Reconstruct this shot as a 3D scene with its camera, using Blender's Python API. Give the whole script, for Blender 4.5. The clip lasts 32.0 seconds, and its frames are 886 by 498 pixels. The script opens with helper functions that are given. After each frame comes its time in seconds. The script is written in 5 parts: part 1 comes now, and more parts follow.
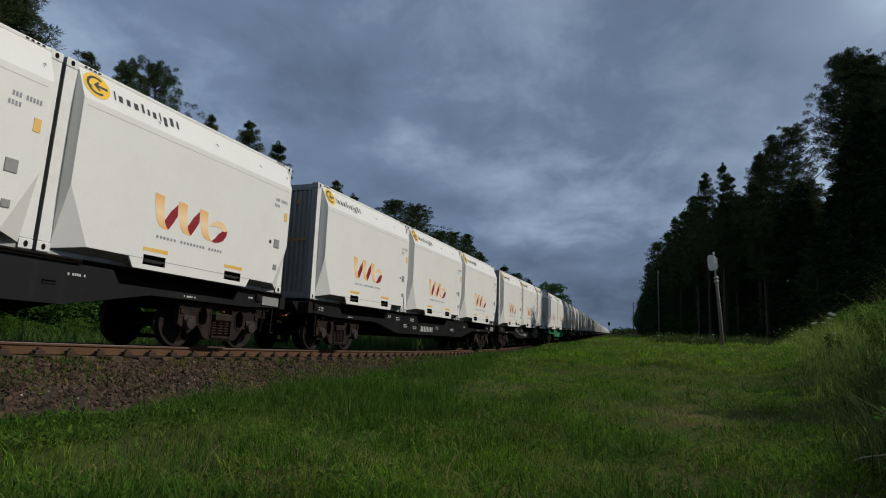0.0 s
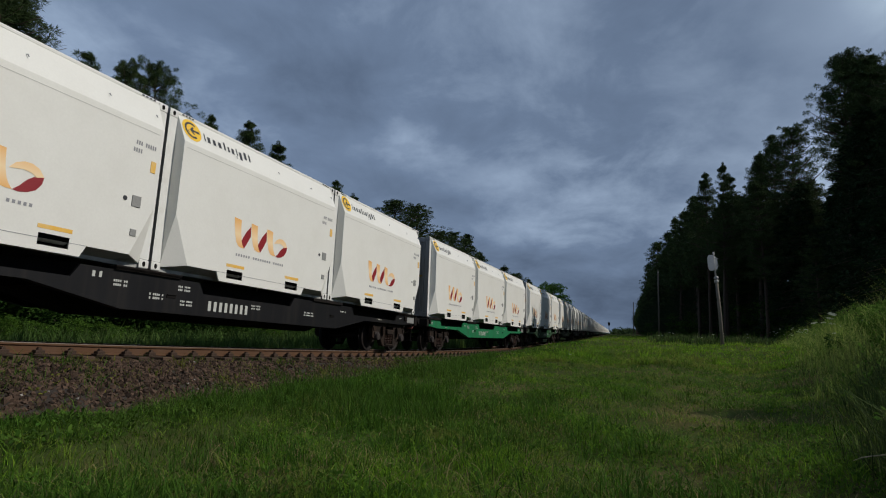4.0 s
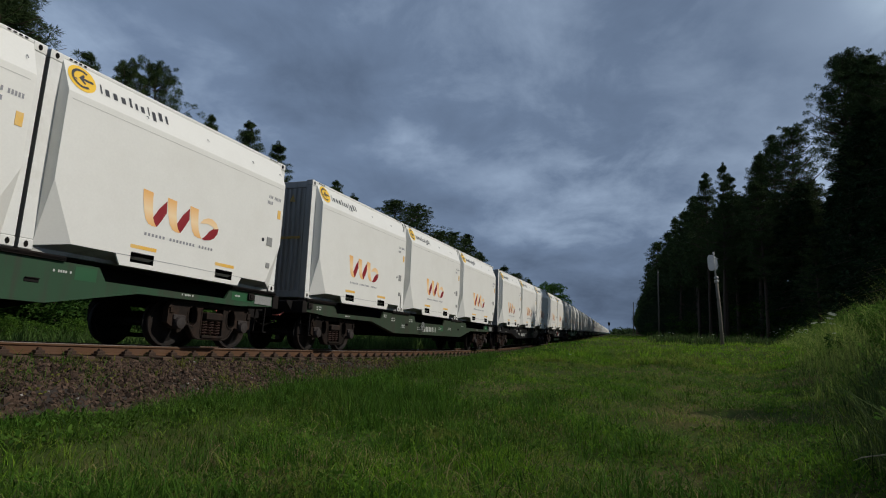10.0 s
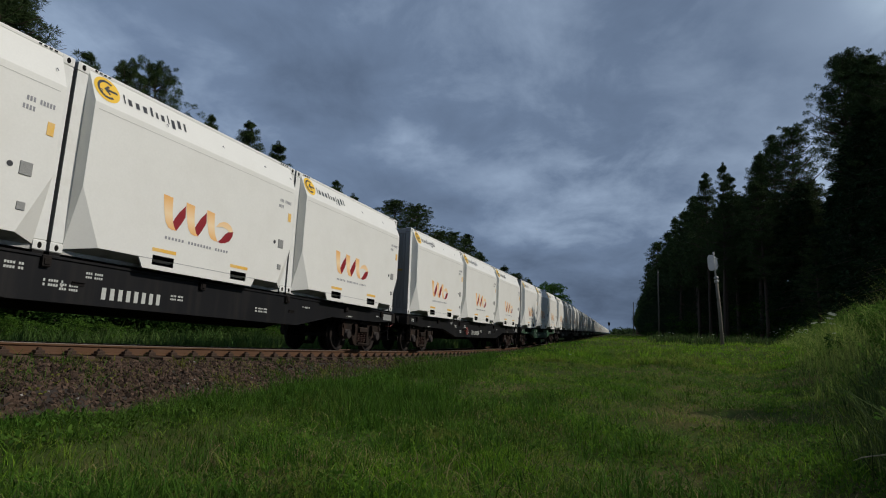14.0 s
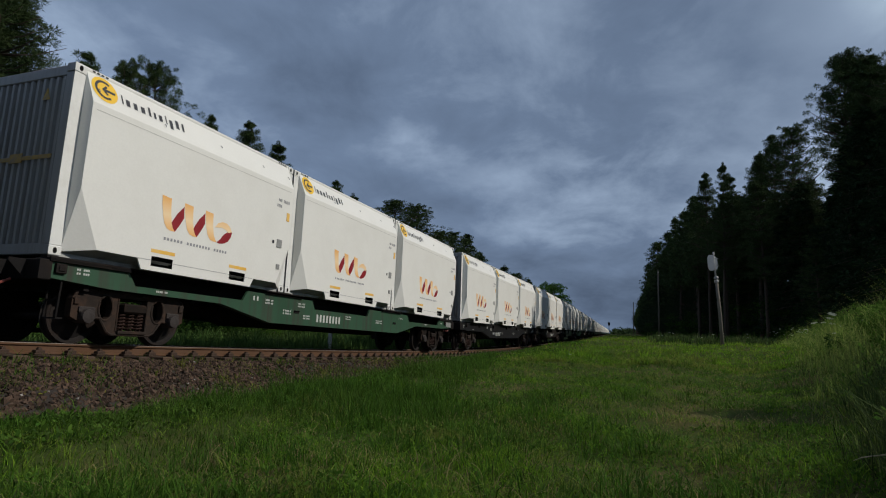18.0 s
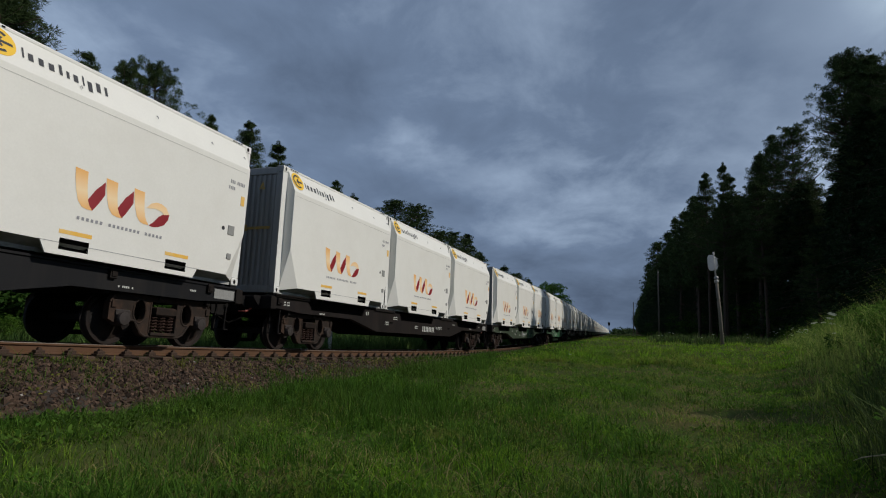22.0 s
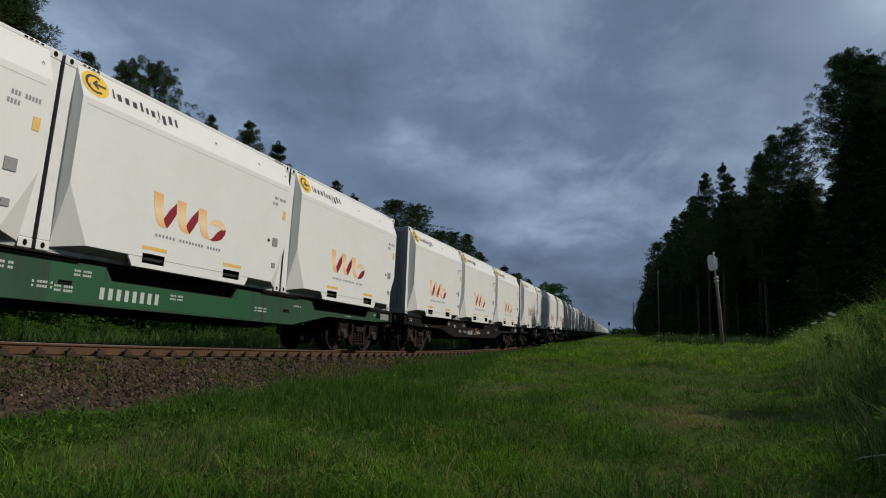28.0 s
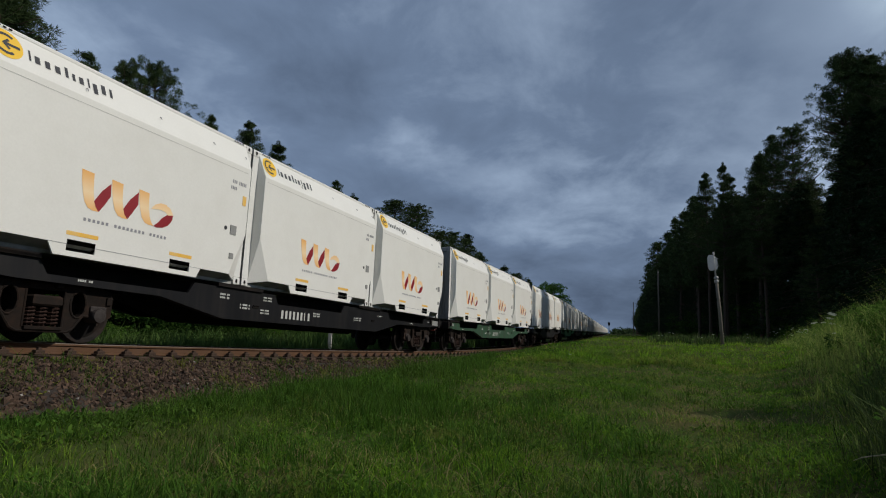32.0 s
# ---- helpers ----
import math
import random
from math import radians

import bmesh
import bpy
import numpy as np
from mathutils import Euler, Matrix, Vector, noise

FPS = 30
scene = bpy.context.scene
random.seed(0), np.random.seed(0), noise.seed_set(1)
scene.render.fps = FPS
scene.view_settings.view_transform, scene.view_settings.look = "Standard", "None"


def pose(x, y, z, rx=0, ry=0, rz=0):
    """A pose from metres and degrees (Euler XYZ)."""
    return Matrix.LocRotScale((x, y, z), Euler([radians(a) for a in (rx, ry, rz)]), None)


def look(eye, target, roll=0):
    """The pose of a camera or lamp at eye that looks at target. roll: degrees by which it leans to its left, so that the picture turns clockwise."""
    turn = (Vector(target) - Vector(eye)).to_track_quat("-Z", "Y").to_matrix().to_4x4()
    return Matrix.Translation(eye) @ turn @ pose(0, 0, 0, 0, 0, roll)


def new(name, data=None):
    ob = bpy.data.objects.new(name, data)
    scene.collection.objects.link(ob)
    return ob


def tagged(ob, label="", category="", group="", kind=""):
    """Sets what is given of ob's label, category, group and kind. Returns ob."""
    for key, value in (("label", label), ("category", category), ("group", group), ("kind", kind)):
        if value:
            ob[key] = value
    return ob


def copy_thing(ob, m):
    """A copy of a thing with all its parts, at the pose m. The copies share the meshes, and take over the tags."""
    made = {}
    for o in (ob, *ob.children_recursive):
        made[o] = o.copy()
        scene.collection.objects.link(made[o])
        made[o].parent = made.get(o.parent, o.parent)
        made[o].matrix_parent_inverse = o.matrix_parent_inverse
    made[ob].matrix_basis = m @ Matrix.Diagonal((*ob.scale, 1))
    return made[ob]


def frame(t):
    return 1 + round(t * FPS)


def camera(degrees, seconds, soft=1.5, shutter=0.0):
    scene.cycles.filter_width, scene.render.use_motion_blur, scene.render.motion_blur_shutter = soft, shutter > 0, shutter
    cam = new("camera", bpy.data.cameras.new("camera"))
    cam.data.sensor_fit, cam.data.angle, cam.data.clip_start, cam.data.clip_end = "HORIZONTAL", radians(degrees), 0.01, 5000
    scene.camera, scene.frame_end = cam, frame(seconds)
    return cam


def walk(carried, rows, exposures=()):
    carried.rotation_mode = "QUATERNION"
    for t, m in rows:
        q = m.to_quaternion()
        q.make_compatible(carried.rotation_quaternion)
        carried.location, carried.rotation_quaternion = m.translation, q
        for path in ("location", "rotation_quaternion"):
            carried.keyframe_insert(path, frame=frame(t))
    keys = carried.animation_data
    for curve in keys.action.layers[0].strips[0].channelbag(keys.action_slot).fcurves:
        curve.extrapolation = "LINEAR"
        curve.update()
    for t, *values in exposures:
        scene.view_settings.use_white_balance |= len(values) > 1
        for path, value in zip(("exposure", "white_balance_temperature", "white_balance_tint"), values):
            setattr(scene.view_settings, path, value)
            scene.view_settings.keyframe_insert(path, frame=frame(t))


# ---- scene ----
# one lens, a camera that stands still beside the line
EYE_Z = 1.144
PITCH, ROLL = 7.61, 1.68
cam = camera(73.54, 32.0, 1.1)
STAND = look((0, 0, EYE_Z), (0, math.cos(radians(PITCH)), EYE_Z + math.sin(radians(PITCH))), ROLL)
walk(cam, [(0.0, STAND), (32.0, STAND)])

# ---- world and sun ----
SUN_ELEV = radians(37)
SUN_DIR = Vector((0.975 * math.cos(SUN_ELEV), -0.15 * math.cos(SUN_ELEV), math.sin(SUN_ELEV))).normalized()
sun_data = bpy.data.lights.new("sun", "SUN")
sun_data.energy, sun_data.angle, sun_data.color = 2.85, radians(0.6), (1.0, 0.95, 0.86)
sun = new("sun", sun_data)
sun.matrix_world = look(SUN_DIR * 60, (0, 0, 0))

world = bpy.data.worlds.new("sky")
scene.world = world
world.use_nodes = True


class Nodes:
    """A short way to write node trees."""

    def __init__(self, tree):
        self.tree = tree
        tree.nodes.clear()

    def add(self, kind, **settings):
        node = self.tree.nodes.new(kind)
        for key, value in settings.items():
            if key == "inputs":
                for name, given in value.items():
                    if isinstance(given, bpy.types.NodeSocket):
                        self.tree.links.new(given, node.inputs[name])
                    else:
                        node.inputs[name].default_value = given
            else:
                setattr(node, key, value)
        return node

    def math(self, op, a, b=0.0, clamp=False):
        return self.add("ShaderNodeMath", operation=op, use_clamp=clamp, inputs={0: a, 1: b}).outputs[0]

    def noise(self, vector, scale, detail=4.0, rough=0.55, distortion=0.0):
        return self.add("ShaderNodeTexNoise", inputs={"Vector": vector, "Scale": scale, "Detail": detail, "Roughness": rough, "Distortion": distortion}).outputs["Fac"]

    def ramp(self, fac, stops):
        node = self.add("ShaderNodeValToRGB", inputs={"Fac": fac})
        el = node.color_ramp.elements
        while len(el) < len(stops):
            el.new(0.5)
        for e, (at, c) in zip(el, stops):
            e.position, e.color = at, ((c, c, c, 1) if isinstance(c, (int, float)) else (*c, 1))
        return node.outputs["Color"]

    def mix(self, fac, a, b, blend="MIX"):
        node = self.add("ShaderNodeMix", data_type="RGBA", blend_type=blend)
        for i, v in ((0, fac), (6, a), (7, b)):
            if isinstance(v, bpy.types.NodeSocket):
                self.tree.links.new(v, node.inputs[i])
            else:
                node.inputs[i].default_value = (*v, 1) if isinstance(v, tuple) else v
        return node.outputs[2]


# bearing, height, half width, half height, how much thinner the cloud is there
CLOUD_PLACES = ((0.17, 0.268, 0.15, 0.030, 0.085), (-0.10, 0.300, 0.09, 0.030, 0.06), (-0.45, 0.33, 0.22, 0.10, 0.05), (0.72, 0.46, 0.18, 0.12, 0.24),
                (0.27, 0.375, 0.34, 0.070, -0.03), (-0.10, 0.50, 0.60, 0.07, 0.015), (0.28, 0.02, 0.50, 0.09, -0.09), (0.25, 0.14, 0.60, 0.07, -0.06), (0.13, 0.165, 0.14, 0.022, 0.04), (0.25, 0.100, 0.10, 0.015, 0.03), (-0.3, 0.24, 0.20, 0.04, -0.04), (0.45, 0.36, 0.12, 0.05, 0.03), (0.60, 0.25, 0.05, 0.06, 0.09), (0.36, 0.22, 0.12, 0.08, -0.04))


def make_sky():
    n = Nodes(world.node_tree)
    out = n.add("ShaderNodeOutputWorld")
    co = n.add("ShaderNodeTexCoord").outputs["Generated"]
    sep = n.add("ShaderNodeSeparateXYZ", inputs={0: co})
    up = n.math("ADD", n.math("MAXIMUM", sep.outputs["Z"], 0.0), 0.26)
    px, py = n.math("DIVIDE", sep.outputs["X"], up), n.math("DIVIDE", sep.outputs["Y"], up)
    flat = n.add("ShaderNodeCombineXYZ", inputs={0: px, 1: py, 2: 3.7}).outputs[0]
    wide = n.add("ShaderNodeVectorMath", operation="MULTIPLY", inputs={0: flat, 1: (1.15, 0.95, 1.0)}).outputs[0]
    big = n.noise(wide, 0.85, 3.0, 0.48, 0.3)
    fine = n.noise(wide, 3.1, 7.0, 0.60, 0.25)
    dens = n.math("ADD", n.math("ADD", n.math("MULTIPLY", big, 0.50), n.math("MULTIPLY", fine, 0.26)), 0.105)
    # breaks and thick places of the cloud sheet, by bearing and height above the horizon
    az = n.math("ADD", n.math("ARCTAN2", sep.outputs["X"], sep.outputs["Y"]), n.math("MULTIPLY", n.math("SUBTRACT", fine, 0.5), 0.20))
    el = n.math("ADD", n.math("ARCSINE", sep.outputs["Z"]), n.math("MULTIPLY", n.math("SUBTRACT", n.noise(wide, 1.9, 4.0), 0.5), 0.10))
    for a0, e0, wa, we, amount in CLOUD_PLACES:
        da = n.math("DIVIDE", n.math("SUBTRACT", az, a0), wa)
        de = n.math("DIVIDE", n.math("SUBTRACT", el, e0), we)
        g = n.math("EXPONENT", n.math("MULTIPLY", n.math("ADD", n.math("MULTIPLY", da, da), n.math("MULTIPLY", de, de)), -1.0))
        dens = n.math("ADD", dens, n.math("MULTIPLY", g, -amount))
    cloud = n.ramp(dens, [(0.30, (0.600, 0.750, 0.900)), (0.42, (0.290, 0.375, 0.510)), (0.52, (0.142, 0.198, 0.300)), (0.66, (0.074, 0.106, 0.168))])
    # the cloud sheet is a little thicker on the sunward side
    toward = n.add("ShaderNodeVectorMath", operation="DOT_PRODUCT", inputs={0: co, 1: tuple(SUN_DIR)}).outputs["Value"]
    k = n.math("ADD", 1.10, n.math("MULTIPLY", toward, -0.34))
    cloud = n.add("ShaderNodeVectorMath", operation="SCALE", inputs={0: cloud, "Scale": k}).outputs[0]
    sky = n.add("ShaderNodeTexSky", sky_type="NISHITA", sun_disc=False, sun_elevation=SUN_ELEV,
                sun_rotation=math.atan2(SUN_DIR.x, SUN_DIR.y), air_density=1.0, dust_density=1.0).outputs[0]
    soft = n.add("ShaderNodeVectorMath", operation="SCALE", inputs={0: sky, "Scale": 0.05}).outputs[0]
    low = n.ramp(sep.outputs["Z"], [(0.0, 0.99), (0.10, 0.98), (0.5, 0.93)])
    col = n.mix(low, soft, cloud)
    bg = n.add("ShaderNodeBackground", inputs={"Color": col, "Strength": 1.0})
    n.tree.links.new(bg.outputs[0], out.inputs[0])


make_sky()


# ---- materials ----
def surface(name, base, rough=0.6, metal=0.0, vary=0.15, scale=6.0, grain=60.0, dirt=None, dirt_amount=0.3, dirt_scale=1.2,
            bump=0.02, island=0.0, obj=0.0, streak=False, spec=0.5, transmit=0.0):
    mat = bpy.data.materials.new(name)
    mat.use_nodes = True
    n = Nodes(mat.node_tree)
    out = n.add("ShaderNodeOutputMaterial")
    tex = n.add("ShaderNodeTexCoord")
    co = tex.outputs["Object"]
    a = n.noise(co, scale, 4.0)
    b = n.noise(co, grain, 3.0)
    dark = tuple(c * (1 - vary) for c in base)
    light = tuple(min(1, c * (1 + vary)) for c in base)
    col = n.mix(a, dark, light)
    col = n.mix(n.math("MULTIPLY", b, 0.35), col, tuple(c * 0.72 for c in base))
    if dirt:
        if streak:
            stretched = n.add("ShaderNodeMapping", inputs={"Vector": co, "Scale": (5.0, 5.0, 0.35)}).outputs[0]
            d = n.noise(stretched, dirt_scale, 5.0)
        else:
            d = n.noise(co, dirt_scale, 6.0, 0.65)
        f = n.math("MULTIPLY", n.ramp(d, [(0.46, 0.0), (0.70, 1.0)]), dirt_amount)
        col = n.mix(f, col, dirt)
    if island:
        r = n.add("ShaderNodeNewGeometry").outputs["Random Per Island"]
        f = n.math("ADD", n.math("MULTIPLY", r, 2 * island), 1 - island)
        col = n.mix(1.0, col, n.add("ShaderNodeCombineColor", inputs={0: f, 1: f, 2: f}).outputs[0], "MULTIPLY")
    if obj:
        r = n.add("ShaderNodeObjectInfo").outputs["Random"]
        f = n.math("ADD", n.math("MULTIPLY", r, 2 * obj), 1 - obj)
        col = n.mix(1.0, col, n.add("ShaderNodeCombineColor", inputs={0: f, 1: f, 2: f}).outputs[0], "MULTIPLY")
    p = n.add("ShaderNodeBsdfPrincipled", inputs={"Base Color": col, "Metallic": metal, "Specular IOR Level": spec})
    rr = n.math("ADD", rough - 0.08, n.math("MULTIPLY", a, 0.16))
    n.tree.links.new(rr, p.inputs["Roughness"])
    if bump:
        bp = n.add("ShaderNodeBump", inputs={"Strength": 0.6, "Distance": bump, "Height": n.math("ADD", a, n.math("MULTIPLY", b, 0.4))})
        n.tree.links.new(bp.outputs[0], p.inputs["Normal"])
    last = p.outputs[0]
    if transmit:
        t = n.add("ShaderNodeBsdfTranslucent", inputs={"Color": col})
        last = n.add("ShaderNodeMixShader", inputs={0: transmit, 1: p.outputs[0], 2: t.outputs[0]}).outputs[0]
    n.tree.links.new(last, out.inputs[0])
    return mat


WHITE = surface("white_paint", (0.78, 0.77, 0.725), 0.45, vary=0.03, scale=0.8, grain=30, dirt=(0.60, 0.58, 0.53), dirt_amount=0.25, dirt_scale=0.9, bump=0.001)
POSTWHITE = surface("post_paint", (0.76, 0.76, 0.73), 0.5, vary=0.04, dirt=(0.4, 0.36, 0.3), dirt_amount=0.3, dirt_scale=2.0, bump=0.002)
# grey for the container ends; part of their shade sits in this colour
ENDGREY = surface("shaded_end_grey", (0.250, 0.252, 0.248), 0.5, vary=0.08, scale=1.5, dirt=(0.16, 0.15, 0.14), dirt_amount=0.5, dirt_scale=1.6, streak=True, bump=0.002)
ROOF = surface("roof_cover", (0.07, 0.07, 0.075), 0.7, vary=0.1, bump=0.01)
YELLOW = surface("yellow_film", (0.85, 0.52, 0.03), 0.45, vary=0.04, bump=0)
BLACKFILM = surface("dark_film", (0.035, 0.035, 0.04), 0.45, vary=0.1, bump=0)
AMBER = surface("amber_paint", (0.82, 0.47, 0.07), 0.5, vary=0.08, dirt=(0.66, 0.55, 0.34), dirt_amount=0.6, dirt_scale=6, bump=0)
WORN_YELLOW = surface("worn_yellow_paint", (0.40, 0.25, 0.03), 0.6, vary=0.2, dirt=(0.15, 0.14, 0.13), dirt_amount=0.9, dirt_scale=7, bump=0)
CAPTION = surface("grey_film", (0.27, 0.27, 0.29), 0.5, bump=0)
SEAMGREY = surface("seam_sealant", (0.55, 0.54, 0.51), 0.6, vary=0.1, bump=0)
HOLE = surface("shadowed_steel", (0.012, 0.011, 0.010), 0.9, bump=0, spec=0.05)
UNDERSIDE = surface("underside_paint", (0.45, 0.45, 0.43), 0.6, vary=0.1, dirt=(0.1, 0.09, 0.08), dirt_amount=0.7, dirt_scale=2.0)
HATCH = surface("galvanised_plate", (0.27, 0.27, 0.26), 0.6, 0.1, vary=0.15, scale=14)
RED_FILM = surface("wine_red_film", (0.27, 0.014, 0.02), 0.45, vary=0.2, scale=3, bump=0)


def blend_film(name, c0, c1, z0, z1):
    """A printed film that shades from c0 at the height z0 to c1 at z1."""
    mat = bpy.data.materials.new(name)
    mat.use_nodes = True
    n = Nodes(mat.node_tree)
    out = n.add("ShaderNodeOutputMaterial")
    sep = n.add("ShaderNodeSeparateXYZ", inputs={0: n.add("ShaderNodeTexCoord").outputs["Object"]})
    f = n.math("DIVIDE", n.math("SUBTRACT", sep.outputs["Z"], z0), z1 - z0, True)
    wave = n.math("ABSOLUTE", n.math("SUBTRACT", n.math("MULTIPLY", f, 2.0), 1.0))
    col = n.mix(wave, c0, c1)
    p = n.add("ShaderNodeBsdfPrincipled", inputs={"Base Color": col, "Roughness": 0.45})
    n.tree.links.new(p.outputs[0], out.inputs[0])
    return mat


ORANGE_FILM = blend_film("orange_film", (0.88, 0.66, 0.40), (0.80, 0.40, 0.10), 0.72, 1.42)


def wagon_paint(name, base, dirt, amount=0.45):
    return surface(name, base, 0.55, vary=0.30, scale=1.1, grain=40, dirt=dirt, dirt_amount=min(1.0, amount * 1.6), dirt_scale=1.1, streak=True, bump=0.003, spec=0.25)


GRIME = (0.045, 0.036, 0.030)
PAINTS = {
    "black": wagon_paint("black_wagon_paint", (0.0065, 0.0065, 0.008), (0.017, 0.015, 0.014)),
    "brown": wagon_paint("brown_black_paint", (0.012, 0.009, 0.0085), (0.022, 0.015, 0.013)),
    "bright green": wagon_paint("bright_green_paint", (0.012, 0.170, 0.068), GRIME, 0.25),
    "dull green": wagon_paint("dull_green_paint", (0.032, 0.080, 0.046), GRIME, 0.5),
    "olive": wagon_paint("olive_paint", (0.038, 0.058, 0.036), GRIME, 0.5),
    "moss green": wagon_paint("moss_green_paint", (0.028, 0.070, 0.036), GRIME, 0.5),
    "deep green": wagon_paint("deep_green_paint", (0.018, 0.105, 0.045), GRIME, 0.4),
}
PATCH = surface("fresh_green_patch", (0.016, 0.090, 0.033), 0.5, vary=0.08, bump=0)
UNDER = surface("underframe_steel", (0.010, 0.009, 0.009), 0.8, vary=0.25, dirt=(0.028, 0.019, 0.014), dirt_amount=0.5, spec=0.15)
BOGIE = surface("rusty_cast_steel", (0.021, 0.016, 0.0135), 0.85, vary=0.45, scale=5, dirt=(0.048, 0.027, 0.018), dirt_amount=0.75, dirt_scale=4.0, bump=0.012, obj=0.45, spec=0.12)
AXLEBOX = surface("axle_box_steel", (0.040, 0.033, 0.031), 0.7, vary=0.35, scale=9, dirt=(0.018, 0.014, 0.012), dirt_amount=0.6, dirt_scale=5.0, spec=0.25)
SPRING = surface("spring_steel", (0.034, 0.018, 0.014), 0.8, vary=0.3, scale=9, spec=0.15)
WHEEL = surface("wheel_steel", (0.011, 0.0095, 0.009), 0.7, 0.0, vary=0.3, scale=8, dirt=(0.035, 0.020, 0.014), dirt_amount=0.6, dirt_scale=3.0, spec=0.2)
TREAD = surface("worn_tread", (0.32, 0.31, 0.30), 0.3, 0.9, vary=0.1, bump=0)
CHALK = surface("white_lettering", (0.50, 0.51, 0.48), 0.6, vary=0.2, scale=20, bump=0)
SIGN_RED = surface("faded_red_paint", (0.26, 0.060, 0.045), 0.6, vary=0.25, bump=0)
RAIL = surface("rusty_rail", (0.088, 0.038, 0.013), 0.8, 0.0, vary=0.25, scale=3, grain=50, dirt=(0.10, 0.055, 0.035), dirt_amount=0.5, dirt_scale=2.0, bump=0.003)
RAILTOP = surface("polished_rail", (0.30, 0.24, 0.20), 0.35, 0.8, vary=0.15, bump=0)
SLEEPER = surface("weathered_sleeper", (0.062, 0.036, 0.022), 0.9, vary=0.3, scale=8, bump=0.01, obj=0.25)
PLATE = surface("rail_fastening", (0.045, 0.024, 0.014), 0.85, vary=0.3, scale=20)
BALLAST = surface("ballast_bed", (0.026, 0.018, 0.013), 0.95, vary=0.45, scale=9, grain=35, dirt=(0.022, 0.019, 0.017), dirt_amount=0.6, dirt_scale=14, bump=0.05)
STONE = surface("ballast_stone", (0.058, 0.037, 0.026), 0.9, vary=0.3, scale=12, bump=0.004, island=0.8, spec=0.2)
PALE_STONE = surface("pale_stone", (0.24, 0.22, 0.20), 0.9, vary=0.2, island=0.3)
SOIL = surface("meadow_soil", (0.046, 0.066, 0.016), 1.0, vary=0.35, scale=0.7, grain=14, dirt=(0.125, 0.085, 0.045), dirt_amount=0.6, dirt_scale=0.9, bump=0.06, spec=0.03)
BARK = surface("pine_bark", (0.058, 0.040, 0.028), 0.95, vary=0.35, scale=4, grain=18, bump=0.03)
POLEWOOD = surface("grey_weathered_wood", (0.135, 0.118, 0.095), 0.9, vary=0.25, scale=5, grain=40, bump=0.005)
SIGNBACK = surface("sheet_metal_back", (0.36, 0.37, 0.38), 0.45, 0.4, vary=0.12, scale=6)
UMBEL = surface("white_flower", (0.52, 0.54, 0.46), 0.8, vary=0.1, bump=0, island=0.15)
CONCRETE = surface("marker_concrete", (0.40, 0.39, 0.36), 0.9, vary=0.2, scale=6)


def foliage(name, a, b, patch, patch_amount=0.5, patch_scale=0.5, island=0.35, transmit=0.3, gloss=0.06):
    """Leaves and blades: two greens by a broad pattern, and a tone of its own for each piece."""
    mat = bpy.data.materials.new(name)
    mat.use_nodes = True
    n = Nodes(mat.node_tree)
    out = n.add("ShaderNodeOutputMaterial")
    co = n.add("ShaderNodeTexCoord").outputs["Object"]
    geo = n.add("ShaderNodeNewGeometry").outputs["Random Per Island"]
    col = n.mix(geo, a, b)
    f = n.math("MULTIPLY", n.ramp(n.noise(co, patch_scale, 4.0, 0.6), [(0.47, 0.0), (0.66, 1.0)]), patch_amount)
    col = n.mix(f, col, patch)
    k = n.math("ADD", n.math("MULTIPLY", n.math("FRACT", n.math("MULTIPLY", geo, 17.3)), 2 * island), 1 - island)
    col = n.mix(1.0, col, n.add("ShaderNodeCombineColor", inputs={0: k, 1: k, 2: k}).outputs[0], "MULTIPLY")
    p = n.add("ShaderNodeBsdfPrincipled", inputs={"Base Color": col, "Roughness": 0.75 - 0.6 * gloss, "Specular IOR Level": gloss})
    t = n.add("ShaderNodeBsdfTranslucent", inputs={"Color": col})
    m = n.add("ShaderNodeMixShader", inputs={0: transmit, 1: p.outputs[0], 2: t.outputs[0]})
    n.tree.links.new(m.outputs[0], out.inputs[0])
    return mat


GRASS = foliage("meadow_grass", (0.066, 0.165, 0.010), (0.165, 0.285, 0.020), (0.215, 0.165, 0.060), 0.60, 1.1, 0.55, 0.5, 0.10)
LUSH = foliage("lush_verge_grass", (0.030, 0.086, 0.009), (0.074, 0.148, 0.017), (0.08, 0.10, 0.025), 0.3, 0.6, 0.55, 0.4, 0.10)
LINESIDE = foliage("lineside_herbage", (0.034, 0.078, 0.016), (0.078, 0.125, 0.032), (0.09, 0.115, 0.035), 0.35, 0.4, 0.5)
DRY = foliage("dry_stalks", (0.19, 0.150, 0.065), (0.32, 0.26, 0.125), (0.15, 0.12, 0.05), 0.4, 0.8)
STRAW = surface("straw", (0.36, 0.31, 0.20), 0.8, vary=0.2, bump=0)
HERB = foliage("herb_leaves", (0.045, 0.112, 0.014), (0.100, 0.178, 0.026), (0.08, 0.14, 0.03), 0.3, 0.8, 0.4, 0.45)
WEED = foliage("yellowish_weeds", (0.085, 0.125, 0.018), (0.185, 0.190, 0.035), (0.17, 0.12, 0.04), 0.5, 0.8)
REED = foliage("tall_bank_grass", (0.110, 0.190, 0.026), (0.270, 0.330, 0.085), (0.22, 0.20, 0.10), 0.4, 0.9, 0.45, 0.55)
BANKGREEN = foliage("bank_foot_leaves", (0.030, 0.060, 0.014), (0.070, 0.105, 0.030), (0.10, 0.10, 0.045), 0.4, 0.9, 0.5, 0.25)
